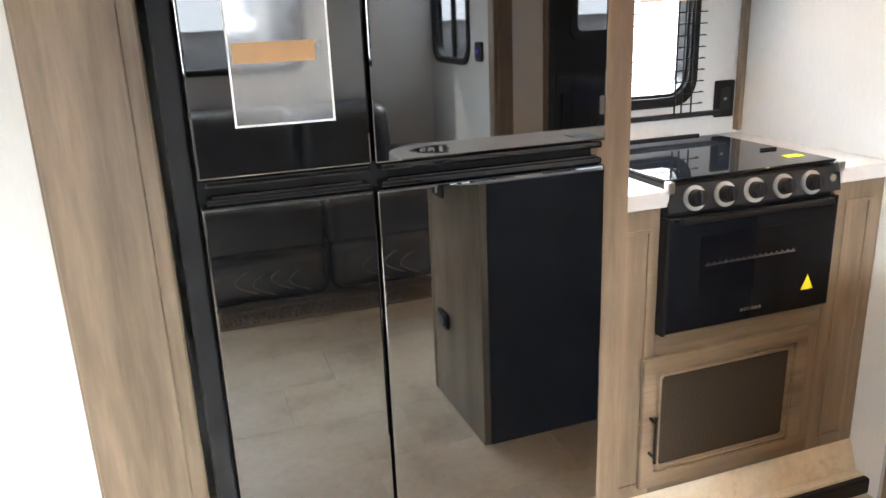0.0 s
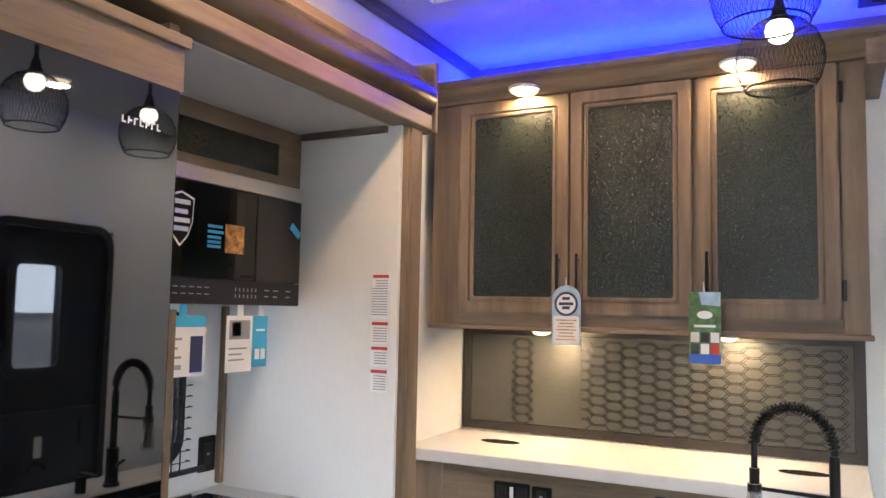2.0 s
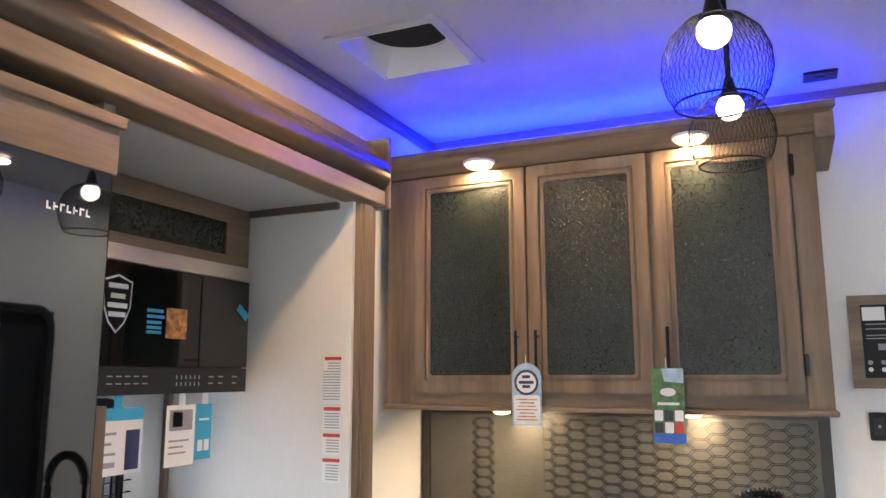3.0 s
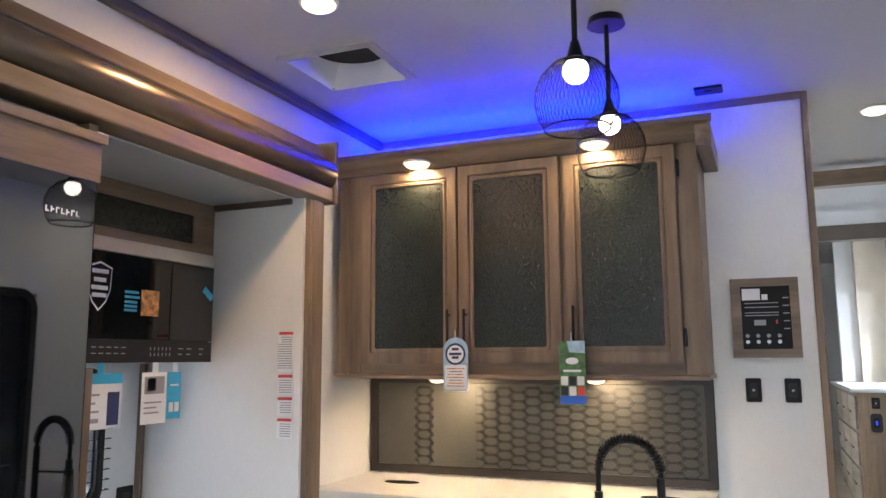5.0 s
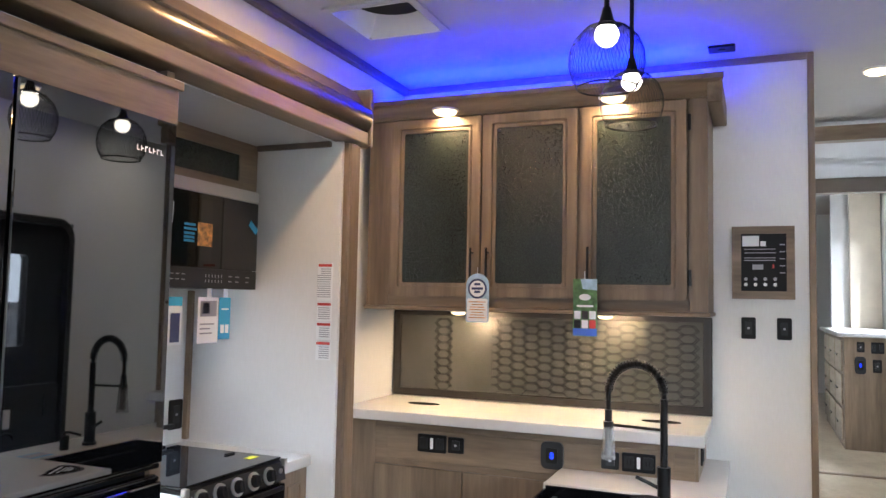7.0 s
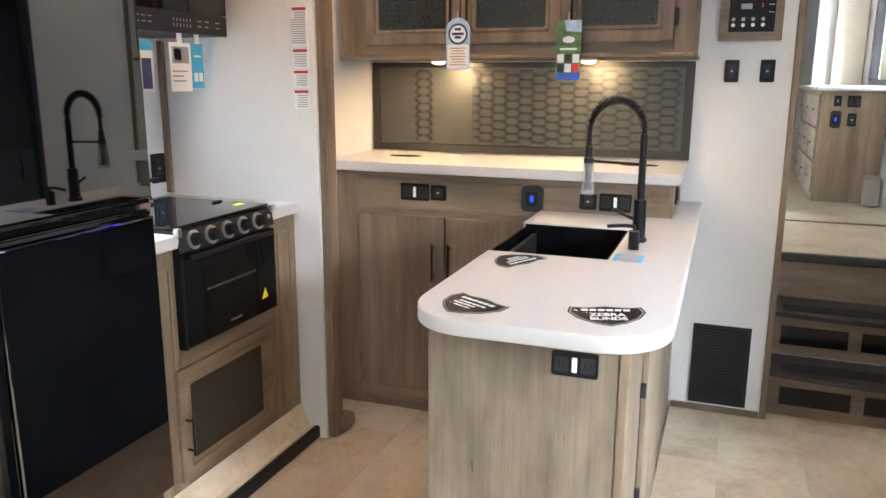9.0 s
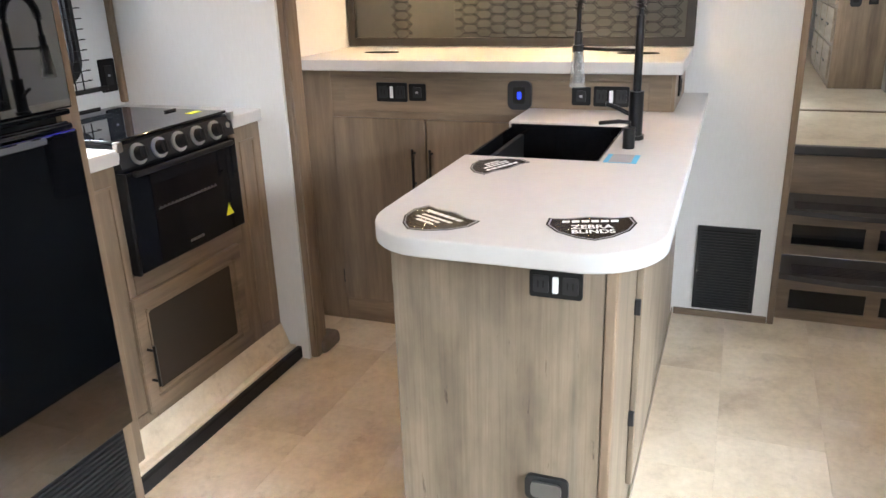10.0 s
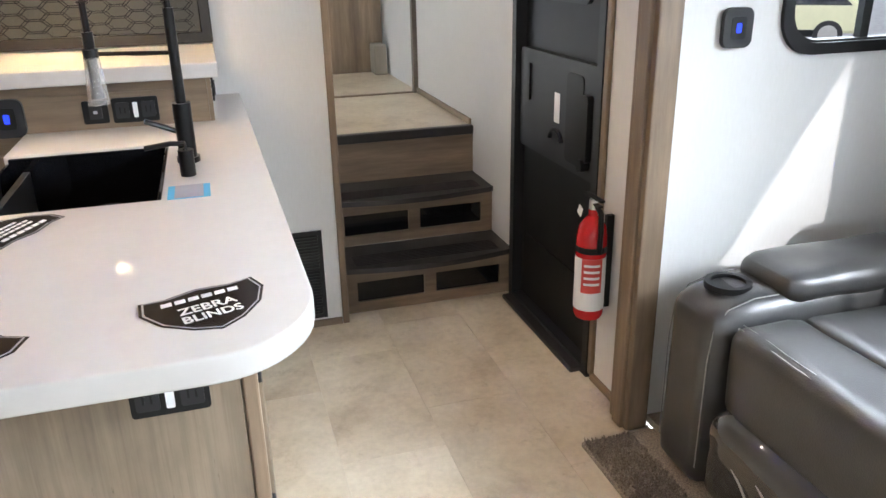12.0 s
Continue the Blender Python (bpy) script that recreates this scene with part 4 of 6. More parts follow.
leaflet(1.905, 2.075, 1.365, 1.525, PAPER, "white and blue instruction leaflet hung under the microwave", [(0.68, 0.94, 0.06, 0.66, NAVY), (0.06, 0.5, 0.6, 0.64, INK), (0.06, 0.42, 0.45, 0.49, INK), (0.06, 0.5, 0.3, 0.34, INK), (0.1, 0.5, 0.12, 0.2, INK)], CYAN)
leaflet(2.155, 2.262, 1.365, 1.525, PAPER, "white leaflet with a small photo", [(0.1, 0.9, 0.58, 0.92, INK), (0.2, 0.55, 0.64, 0.88, NAVY), (0.1, 0.8, 0.4, 0.43, INK), (0.1, 0.6, 0.3, 0.33, INK), (0.1, 0.7, 0.2, 0.23, INK)])
leaflet(2.266, 2.33, 1.375, 1.525, CYAN, "blue leaflet beside a white one", [(0.2, 0.8, 0.7, 0.74, PAPER), (0.15, 0.45, 0.15, 0.35, PAPER), (0.55, 0.85, 0.15, 0.35, PAPER)])


def warning_label():
    t = thing("warning_label", (2.514, 3.37, 1.30), "white warning label strip with red headings", "label")
    for z0, z1 in ((1.52, 1.66), (1.445, 1.515), (1.375, 1.44), (1.30, 1.37)):
        p = part("label_sheet", boxed(2.5125, 2.5142, 3.335, 3.405, z0, z1), PAPER, t)
        part("red_heading", boxed(2.5112, 2.5122, 3.338, 3.402, z1 - 0.013, z1 - 0.003), REDP, p)
        k = z1 - 0.02
        bm = bmesh.new()
        while k > z0 + 0.008:
            box(bm, 2.5113, 2.5122, 3.342, 3.390 + 0.008 * ((k * 1000) % 2), k - 0.003, k)
            k -= 0.008
        part("small_print", bm, INK, p)
    return t


warning_label()


def wall_plate(name, to, u0, u1, v0, v1, label, kind, group="", white=True):
    """A black switch or socket plate; kind: socket, switch or both."""
    t = thing(name, to((u0 + u1) / 2, v0, 0), label, "switch" if kind == "switch" else "outlet", group)
    part("plate", prism(bmesh.new(), rounded(u0, u1, v0, v1, 0.006, 4), 0.0005, 0.007, to), BLACK, t, smooth=True)
    cu, cv, w, h = (u0 + u1) / 2, (v0 + v1) / 2, u1 - u0, v1 - v0
    if kind == "switch":
        part("rocker", prism(bmesh.new(), rounded(cu - w * 0.25, cu + w * 0.25, cv - h * 0.3, cv + h * 0.3, 0.003, 3), 0.0072, 0.011, to), GREY, t, smooth=True)
        part("marking", prism(bmesh.new(), rounded(cu - w * 0.08, cu + w * 0.08, cv - 0.004, cv + 0.004, 0.001, 2), 0.0112, 0.0118, to), INK, t)
    else:
        for s in (-1, 1):
            part("socket_face", prism(bmesh.new(), rounded(cu + s * w * 0.28 - w * 0.15, cu + s * w * 0.28 + w * 0.15, cv - h * 0.32, cv + h * 0.32, 0.004, 3), 0.0072, 0.0095, to), GREY, t, smooth=True)
            bm = bmesh.new()
            for q in (-1, 1):
                prism(bm, rounded(cu + s * w * 0.28 + q * w * 0.05 - 0.0015, cu + s * w * 0.28 + q * w * 0.05 + 0.0015, cv - h * 0.12, cv + h * 0.14, 0.0005, 2), 0.0097, 0.0099, to)
            part("slots", bm, BLACK, t)
        if white:
            part("centre_tab", prism(bmesh.new(), rounded(cu - 0.006, cu + 0.006, cv - h * 0.3, cv + h * 0.3, 0.002, 2), 0.0072, 0.0105, to), PAPER, t, "white test tab")
    return t


wall_plate("wall_outlet", lambda u, v, w: (u, 4.07 - w, v), 2.415, 2.488, 1.005, 1.12, "black wall outlet behind the stove", "switch")


def window_guard():
    t = thing("window_guard", (2.0, 4.05, 1.02), "black wire guard over the stove window", "rack")
    for k in range(13):
        z = 1.06 + k * 0.034
        part("wire", tube(bmesh.new(), [(1.64, 4.030, z), (2.345, 4.030, z), (2.345, 4.05, z)], 0.0018, 6), MATTE, t)
    for x in (1.66, 2.24, 2.265, 2.30):
        part("upright", tube(bmesh.new(), [(x, 4.026, 1.03), (x, 4.026, 1.50)], 0.0028, 6), MATTE, t)
    part("sill_bar", boxed(1.62, 2.43, 4.045, 4.066, 1.015, 1.03, bevel=0.003), GREY, t)
    return t


window_guard()

# ---- hutch ----
plan()
IN_X = lambda x: (lambda u, v, w: (x - w, u, v))


def upper_cabinet():
    t = thing("upper_cabinet", (3.2, 2.8, 1.49), "brown wood hutch cabinet with three smoked glass doors", "cabinet")
    y0, y1, x = 2.112, 3.515, 3.02
    part("carcass", boxed(x + 0.02, FRONT - 0.001, y0, y1, 1.505, 2.33), WOOD["z"], t)
    for a in ((y0, 2.178, 1.505, 2.33), (2.575, 2.60, 1.55, 2.298), (2.983, 2.997, 1.55, 2.298), (3.41, y1, 1.505, 2.33)):
        part("face_stile", boxed(x, x + 0.0195, *a), WOOD["z"], t)
    for a in ((1.505, 1.549), (2.299, 2.33)):
        part("face_rail", boxed(x + 0.001, x + 0.0193, 2.179, 3.409, *a), WOOD["y"], t)
    bm = bmesh.new()
    prof = [(FRONT - 0.002, 2.300), (2.998, 2.300), (2.994, 2.306), (2.985, 2.313), (2.960, 2.345), (2.945, 2.352), (2.945, 2.372), (FRONT - 0.002, 2.372)]
    lo = [bm.verts.new((u, y1 - 0.001, v)) for u, v in prof]
    hi = [bm.verts.new((u, y0 - (2.998 - u if u < 2.998 else 0) - 0.006, v)) for u, v in prof]
    for k in range(len(prof)):
        bm.faces.new((lo[k], lo[(k + 1) % len(prof)], hi[(k + 1) % len(prof)], hi[k]))
    bm.faces.new(lo)
    bm.faces.new(hi)
    bmesh.ops.recalc_face_normals(bm, faces=bm.faces)
    part("crown", bm, TRIM["y"], t, "stepped crown moulding")
    part("crown_return", boxed(2.962, FRONT - 0.003, y0 - 0.054, y0 - 0.0015, 2.268, 2.3455, bevel=0.004), TRIM["x"], t)
    part("light_rail", boxed(2.992, FRONT - 0.001, y0 - 0.008, y1, 1.488, 1.504, bevel=0.004), TRIM["y"], t)
    for k, (a, b) in enumerate(((2.993, 3.402), (2.594, 2.986), (2.184, 2.577))):
        d = shaker_door(t, IN_X(x - 0.0005), a, b, 1.545, 2.297, 0.055, HAMMER, WOOD["z"], TRIM["z"])
        hy = (a + 0.030, b - 0.030, b - 0.030)[k]
        bar_handle(d, (x - 0.0185, hy, 1.585), (x - 0.0185, hy, 1.745), (-0.028, 0, 0))
        if k == 2:
            for z in (1.60, 2.18):
                part("hinge", boxed(x - 0.02, x, a - 0.014, a - 0.002, z, z + 0.06, bevel=0.003), MATTE, d)
    return t


upper_cabinet()


def puck(place, down, label, power, r=0.042, color=WARM):
    """A small round lamp with a lit lens, on its mount."""
    t = thing("puck_light", place, label, "lamp", "puck lights")
    x, y, z = place
    part("rim", cyl(bmesh.new(), (x, y, z - 0.008), "z", r, 0.008, n=28), PAPER, t, smooth=True)
    bm = bmesh.new()
    bmesh.ops.create_uvsphere(bm, u_segments=24, v_segments=12, radius=r * 0.86, matrix=Matrix.Translation((x, y, z - 0.0085)) @ Matrix.Diagonal((1, 1, 0.38, 1)))
    bmesh.ops.delete(bm, geom=[v for v in bm.verts if v.co.z > z - 0.0083], context="VERTS")
    part("lens", bm, PUCK, t, "lit lens", smooth=True)
    lamp("puck_beam", "AREA", (x, y, z - 0.03), (x + down[0], y + down[1], z - 1), power, color, r * 1.7)
    return t


puck((2.965, 3.14, 2.320), (0.15, 0), "lit warm puck light under the hutch crown", 4.5, 0.055)
puck((2.965, 2.45, 2.320), (0.15, 0), "lit warm puck light under the hutch crown", 4.5, 0.055)
puck((3.16, 3.14, 1.488), (0.3, 0), "lit warm puck light under the hutch cabinet", 6.5, 0.036)
puck((3.16, 2.51, 1.488), (0.3, 0), "lit warm puck light under the hutch cabinet", 6.5, 0.036)
# lights at x 2.045 and 3.71 are known, the others added as fill
for x, y, p in ((2.045, 3.02, 13), (2.75, 1.42, 6), (0.2, 1.5, 7), (0.2, 2.93, 1.5), (-1.8, 2.2, 7), (3.71, 1.47, 9), (6.0, 1.9, 7)):
    puck((x, y, TOP), (0, 0), "lit round ceiling light, some of the set added unseen", p, 0.055, (1.0, 0.58, 0.26) if p == 13 else (1.0, 0.86, 0.68))

led = solid("led_strip", boxed(3.33, 3.345, 2.12, 3.50, 2.3725, 2.38), LED_STRIP, "blue LED strip on top of the hutch", "lamp")
lamp("led_glow", "AREA", (3.22, 2.82, 2.385), (3.20, 2.82, 3.4), 44, BLUE, 1.36, 0.08)


def splash():
    t = thing("backsplash", (3.36, 2.85, 1.08), "smoked glass backsplash with a black honeycomb lattice", "backsplash")
    y0, y1, z0, z1, x = 2.117, 3.542, 1.086, 1.482, FRONT - 0.001
    f = 0.034
    bm = bmesh.new()
    ring(bm, [(y0, z0), (y1, z0), (y1, z1), (y0, z1)], [(y0 + f, z0 + f), (y1 - f, z0 + f), (y1 - f, z1 - 0.022), (y0 + f, z1 - 0.022)], 0.0, 0.022, IN_X(x))
    bmesh.ops.bevel(bm, geom=list(bm.edges), offset=0.002, segments=1, affect="EDGES")
    part("frame", bm, plain("dark_frame", (0.013, 0.011, 0.009), 0.4), t, "dark wood frame")
    part("glass", boxed(x - 0.010, x - 0.003, y0 + f, y1 - f, z0 + f, z1 - 0.022), SPLASH, t)
    # honeycomb of flat, elongated hexagons
    bm = bmesh.new()
    a0, a1, b0, b1 = y0 + f, y1 - f - 0.14, z0 + f, z1 - 0.022
    sx, hz = 0.040, 0.036

    def bar(p, q, w=0.0012):
        p, q = Vector(p), Vector(q)
        if not all(a0 - 0.001 < c.x < a1 and b0 - 0.001 < c.y < b1 for c in (p, q)):
            return
        s = Vector((-(q - p).y, (q - p).x)).normalized() * w
        prism(bm, [(v.x, v.y) for v in (p + s, p - s, q - s, q + s)], 0.0105, 0.0135, IN_X(x))

    for i in range(-1, 24):
        for j in range(-1, 12):
            cy, cz = a0 + i * 1.5 * sx, b0 + (j + 0.5 * (i % 2)) * hz
            hexagon = [(cy + u * sx * 1.13, cz + v * hz * 0.575) for u, v in ((1, 0), (0.52, 1), (-0.52, 1), (-1, 0), (-0.52, -1), (0.52, -1))]
            for p, q in zip(hexagon, hexagon[1:] + hexagon[:1]):
                bar(p, q)
    lat = part("lattice", bm, BLACK, t, "black honeycomb lattice")
    lat["kind"] = "stuff"
    part("plain_glass_strip", boxed(x - 0.0145, x - 0.0137, 3.055, 3.245, b0, b1), SPLASH, t)
    return t


splash()


plan(x=(2.885, 3.38, 2.93, 3.379), y=(2.14, 3.555, 2.153, 3.549))


def hutch_base():
    t = thing("hutch_cabinet", (3.1, 2.8, 0.0), "brown wood hutch base cabinet with two doors", "cabinet")
    x, y0, y1 = 2.885, 2.14, 3.555
    part("carcass", boxed(x + 0.02, FRONT - 0.001, y0, y1, 0.0, 1.038), WOOD["z"], t)
    part("end_panel", boxed(x + 0.0, FRONT - 0.001, y0 - 0.012, y0 - 0.0005, 0.0, 1.038), WOOD["z"], t)
    part("left_stile", boxed(x, x + 0.0195, 3.415, y1, 0.0, 1.038), WOOD["z"], t)
    part("toe_board", boxed(x + 0.004, x + 0.0195, y0, 3.4145, 0.0, 0.10), TRIM["y"], t)
    part("rail", boxed(x + 0.002, x + 0.0195, y0, 3.4145, 0.855, 1.038), WOOD["y"], t)
    part("drawer_panel", boxed(x - 0.004, x + 0.0015, 2.21, 3.355, 0.885, 1.01, bevel=0.003), WOOD["y"], t)
    part("stile", boxed(x + 0.003, x + 0.0195, y0, 2.66, 0.10, 0.854), WOOD["z"], t)
    for a, b, s in ((3.022, 3.412, 0), (2.655, 3.016, 1)):
        d = part("door", boxed(x - 0.016, x + 0.001, a, b, 0.105, 0.862, bevel=0.004), WOOD["z"], t)
        hy = a + 0.045 if s == 0 else b - 0.02
        bar_handle(d, (x - 0.016, hy, 0.60), (x - 0.016, hy, 0.755), (-0.028, 0, 0))
        part("hinge", boxed(x - 0.012, x, (b + 0.001) if s == 0 else a - 0.004, (b + 0.004) if s == 0 else a - 0.001, 0.17, 0.23), MATTE, d)
    return t


hutch_base()
solid("hutch_countertop", boxed(2.828, FRONT - 0.001, 2.105, 3.558, 1.040, 1.081, bevel=0.005, seg=3), SOLID, "white solid-surface hutch counter", "countertop")
for y in (2.28, 3.29):
    bm = bmesh.new()
    prism(bm, [(3.12 + 0.04 * math.cos(radians(a)), y + 0.075 * math.sin(radians(a))) for a in range(0, 360, 15)], 1.0815, 1.083, TO_Z(0))
    solid("counter_decal", bm, DECAL, "dark oval decal on the hutch counter", "decal", "hutch decals")
HX = IN_X(2.881)
wall_plate("wall_outlet", HX, 3.09, 3.215, 0.925, 0.995, "black wall outlet with a white tab in the hutch", "socket")
wall_plate("light_switch", HX, 3.015, 3.082, 0.930, 0.992, "small black switch in the hutch", "switch")
wall_plate("light_switch", HX, 2.405, 2.470, 0.930, 0.992, "small black switch in the hutch", "switch")
wall_plate("wall_outlet", HX, 2.275, 2.395, 0.928, 0.995, "black wall outlet with a white tab by the sink", "socket")
wall_plate("wall_outlet", lambda u, v, w: (u, 2.128 - w, v), 3.0, 3.07, 0.95, 1.02, "black outlet on the hutch end", "switch")


def charger(name, to, u, v, label):
    t = thing(name, to(u, v - 0.05, 0), label, "switch")
    part("housing", prism(bmesh.new(), rounded(u - 0.043, u + 0.043, v - 0.05, v + 0.05, 0.022, 6), 0.0005, 0.016, to), GREY, t, smooth=True)
    part("recess", prism(bmesh.new(), rounded(u - 0.022, u + 0.022, v - 0.028, v + 0.028, 0.008, 4), 0.0162, 0.0175, to), BLACK, t)
    part("blue_light", prism(bmesh.new(), rounded(u - 0.007, u + 0.007, v - 0.012, v + 0.012, 0.004, 3), 0.0177, 0.0187, to), LED_BLUE, t, "lit blue indicator")
    return t


charger("usb_charger", HX, 2.655, 0.96, "charcoal USB charger with a blue light in the hutch")
plan()
charger("usb_charger", IN_X(2.418), 0.837, 1.152, "charcoal USB charger with a blue light by the window")


def hang_tag(y, z0, shape, label):
    t = thing("hang_tag", (2.955, y, z0), label, "tag")
    x = 2.968
    if shape == "round":
        bm = bmesh.new()
        prism(bm, rounded(y - 0.056, y + 0.056, z0, z0 + 0.225, 0.02, 8, (0.008, 0.008, 0.055, 0.055)), 0, 0.0015, IN_X(x))
        part("card", bm, SKYP, t)
        part("white_field", prism(bmesh.new(), rounded(y - 0.05, y + 0.05, z0 + 0.005, z0 + 0.11, 0.01), 0.0017, 0.0022, IN_X(x)), PAPER, t)
        part("disc", prism(bmesh.new(), [(y + 0.046 * math.cos(radians(a)), z0 + 0.155 + 0.046 * math.sin(radians(a))) for a in range(0, 360, 12)], 0.0024, 0.003, IN_X(x)), NAVY, t)
        part("disc_face", prism(bmesh.new(), [(y + 0.037 * math.cos(radians(a)), z0 + 0.155 + 0.037 * math.sin(radians(a))) for a in range(0, 360, 12)], 0.0031, 0.0036, IN_X(x)), PAPER, t)
        bm = bmesh.new()
        for z, w in ((0.15, 0.028), (0.17, 0.015), (0.135, 0.015)):
            prism(bm, [(y - w, z0 + z), (y + w, z0 + z), (y + w, z0 + z + 0.011), (y - w, z0 + z + 0.011)], 0.0037, 0.0041, IN_X(x))
        part("lettering", bm, NAVY, t)
        bm = bmesh.new()
        for k in range(7):
            w = 0.04 - 0.006 * (k % 3)
            prism(bm, [(y - w, z0 + 0.02 + k * 0.012), (y + w, z0 + 0.02 + k * 0.012), (y + w, z0 + 0.024 + k * 0.012), (y - w, z0 + 0.024 + k * 0.012)], 0.0024, 0.0028, IN_X(x))
        part("small_print", bm, FOOD, t)
    else:
        part("card", prism(bmesh.new(), rounded(y - 0.053, y + 0.053, z0, z0 + 0.25, 0.004), 0, 0.0015, IN_X(x)), LEAFP, t)
        part("sky", prism(bmesh.new(), [(y - 0.052, z0 + 0.249), (y - 0.052, z0 + 0.20), (y + 0.01, z0 + 0.205), (y + 0.02, z0 + 0.249)], 0.0017, 0.0021, IN_X(x)), SKYP, t)
        part("foot", prism(bmesh.new(), rounded(y - 0.052, y + 0.052, z0 + 0.002, z0 + 0.034, 0.003), 0.0017, 0.0021, IN_X(x)), BLUEP, t)
        part("oval", prism(bmesh.new(), [(y + 0.026 * math.cos(radians(a)), z0 + 0.17 + 0.014 * math.sin(radians(a))) for a in range(0, 360, 15)], 0.0022, 0.0027, IN_X(x)), PAPER, t)
        for r in range(2):
            for c in range(3):
                u = y - 0.033 + c * 0.033
                part("photo", prism(bmesh.new(), rounded(u - 0.014, u + 0.014, z0 + 0.035 + r * 0.040, z0 + 0.070 + r * 0.040, 0.003), 0.0022, 0.0027, IN_X(x)), PAPER if (r + c) % 2 else REDP if c == 0 else DECAL, t)
        bm = bmesh.new()
        prism(bm, [(y - 0.036, z0 + 0.127), (y + 0.036, z0 + 0.127), (y + 0.036, z0 + 0.136), (y - 0.036, z0 + 0.136)], 0.0022, 0.0026, IN_X(x))
        part("slogan", bm, PAPER, t)
    bm = bmesh.new()
    top = z0 + (0.215 if shape == "round" else 0.245)
    tube(bm, [(x + 0.001, y, top), (2.974, y + 0.004, top + 0.04), (2.976, y + 0.008, 1.60)], 0.0012, 6)
    part("loop", bm, PAPER, t)
    t.scale = (1, 0.87, 0.87)
    return t


hang_tag(2.986, 1.445, "round", "white and blue oval-headed tag hung on a handle")
hang_tag(2.552, 1.405, "card", "green and blue picture tag hung on a handle")


def control_panel():
    t = thing("control_panel", (FRONT, 1.945, 1.535), "black system control panel in a brown wood frame", "panel")
    y0, y1, z0, z1 = 1.83, 2.062, 1.537, 1.828
    part("frame", ring(bmesh.new(), [(y0, z0), (y1, z0), (y1, z1), (y0, z1)], [(y0 + 0.03, z0 + 0.032), (y1 - 0.035, z0 + 0.032), (y1 - 0.035, z1 - 0.03), (y0 + 0.03, z1 - 0.03)], 0.0005, 0.016, IN_X(FRONT)), TRIM["y"], t, "brown wood frame")
    part("face", boxed(FRONT - 0.010, FRONT - 0.0005, y0 + 0.03, y1 - 0.035, z0 + 0.032, z1 - 0.03), BLACK, t)
    for k in range(4):
        for r in range(2):
            y = 2.01 - k * 0.036
            part("button", cyl(bmesh.new(), (FRONT - 0.010, y, 1.595 + r * 0.022), (-1, 0, 0), 0.007, 0.003, n=14), INK if r else PAPER, t)
    part("label_sheet", boxed(FRONT - 0.0115, FRONT - 0.0102, 1.96, 2.022, 1.748, 1.790), PAPER, t)
    part("label_sheet", boxed(FRONT - 0.0115, FRONT - 0.0102, 1.935, 1.955, 1.748, 1.768), PAPER, t)
    part("display", boxed(FRONT - 0.0115, FRONT - 0.0102, 1.945, 1.985, 1.655, 1.675), INK, t)
    part("red_light", boxed(FRONT - 0.0115, FRONT - 0.0102, 1.905, 1.911, 1.66, 1.675), REDP, t)
    bm = bmesh.new()
    for k in range(5):
        box(bm, FRONT - 0.0113, FRONT - 0.0102, 1.865, 1.885, 1.64 + k * 0.028, 1.644 + k * 0.028)
    for z in (1.735, 1.72, 1.70, 1.69):
        box(bm, FRONT - 0.0113, FRONT - 0.0102, 1.90, 2.015, z, z + 0.003)
    part("legends", bm, INK, t)
    return t


plan(y=(0, 1, -0.021, 0.979), z=(0, 1, 0.023, 1.023))
control_panel()
wall_plate("light_switch", IN_X(FRONT), 1.974, 2.028, 1.378, 1.464, "black rocker switch on the partition", "switch", "switches under the panel")
wall_plate("light_switch", IN_X(FRONT), 1.843, 1.897, 1.378, 1.464, "black rocker switch on the partition", "switch", "switches under the panel")


def heat_return():
    t = thing("air_return_grille", (FRONT, 1.965, 0.035), "charcoal air return grille low on the partition", "vent")
    y0, y1, z0, z1 = 1.85, 2.083, 0.038, 0.392
    part("frame", ring(bmesh.new(), [(y0, z0), (y1, z0), (y1, z1), (y0, z1)], [(y0 + 0.016, z0 + 0.016), (y1 - 0.016, z0 + 0.016), (y1 - 0.016, z1 - 0.016), (y0 + 0.016, z1 - 0.016)], 0.0005, 0.009, IN_X(FRONT)), GREY, t)
    part("backing", boxed(FRONT - 0.003, FRONT - 0.0005, y0 + 0.016, y1 - 0.016, z0 + 0.016, z1 - 0.016), BLACK, t)
    for k in range(26):
        z = z0 + 0.02 + k * 0.0121
        part("slat", boxed(FRONT - 0.007, FRONT - 0.0032, y0 + 0.016, y1 - 0.016, z, z + 0.007), GREY, t)
    return t


plan(y=(0, 1, -0.034, 0.966))
heat_return()
plan()


# ---- peninsula ----
plan(x=(1.735, 3.330, 1.655, 3.378), y=(1.965, 2.575, 2.04, 2.612))
PX0, PY0, PY1 = 1.602, 1.965, 2.575


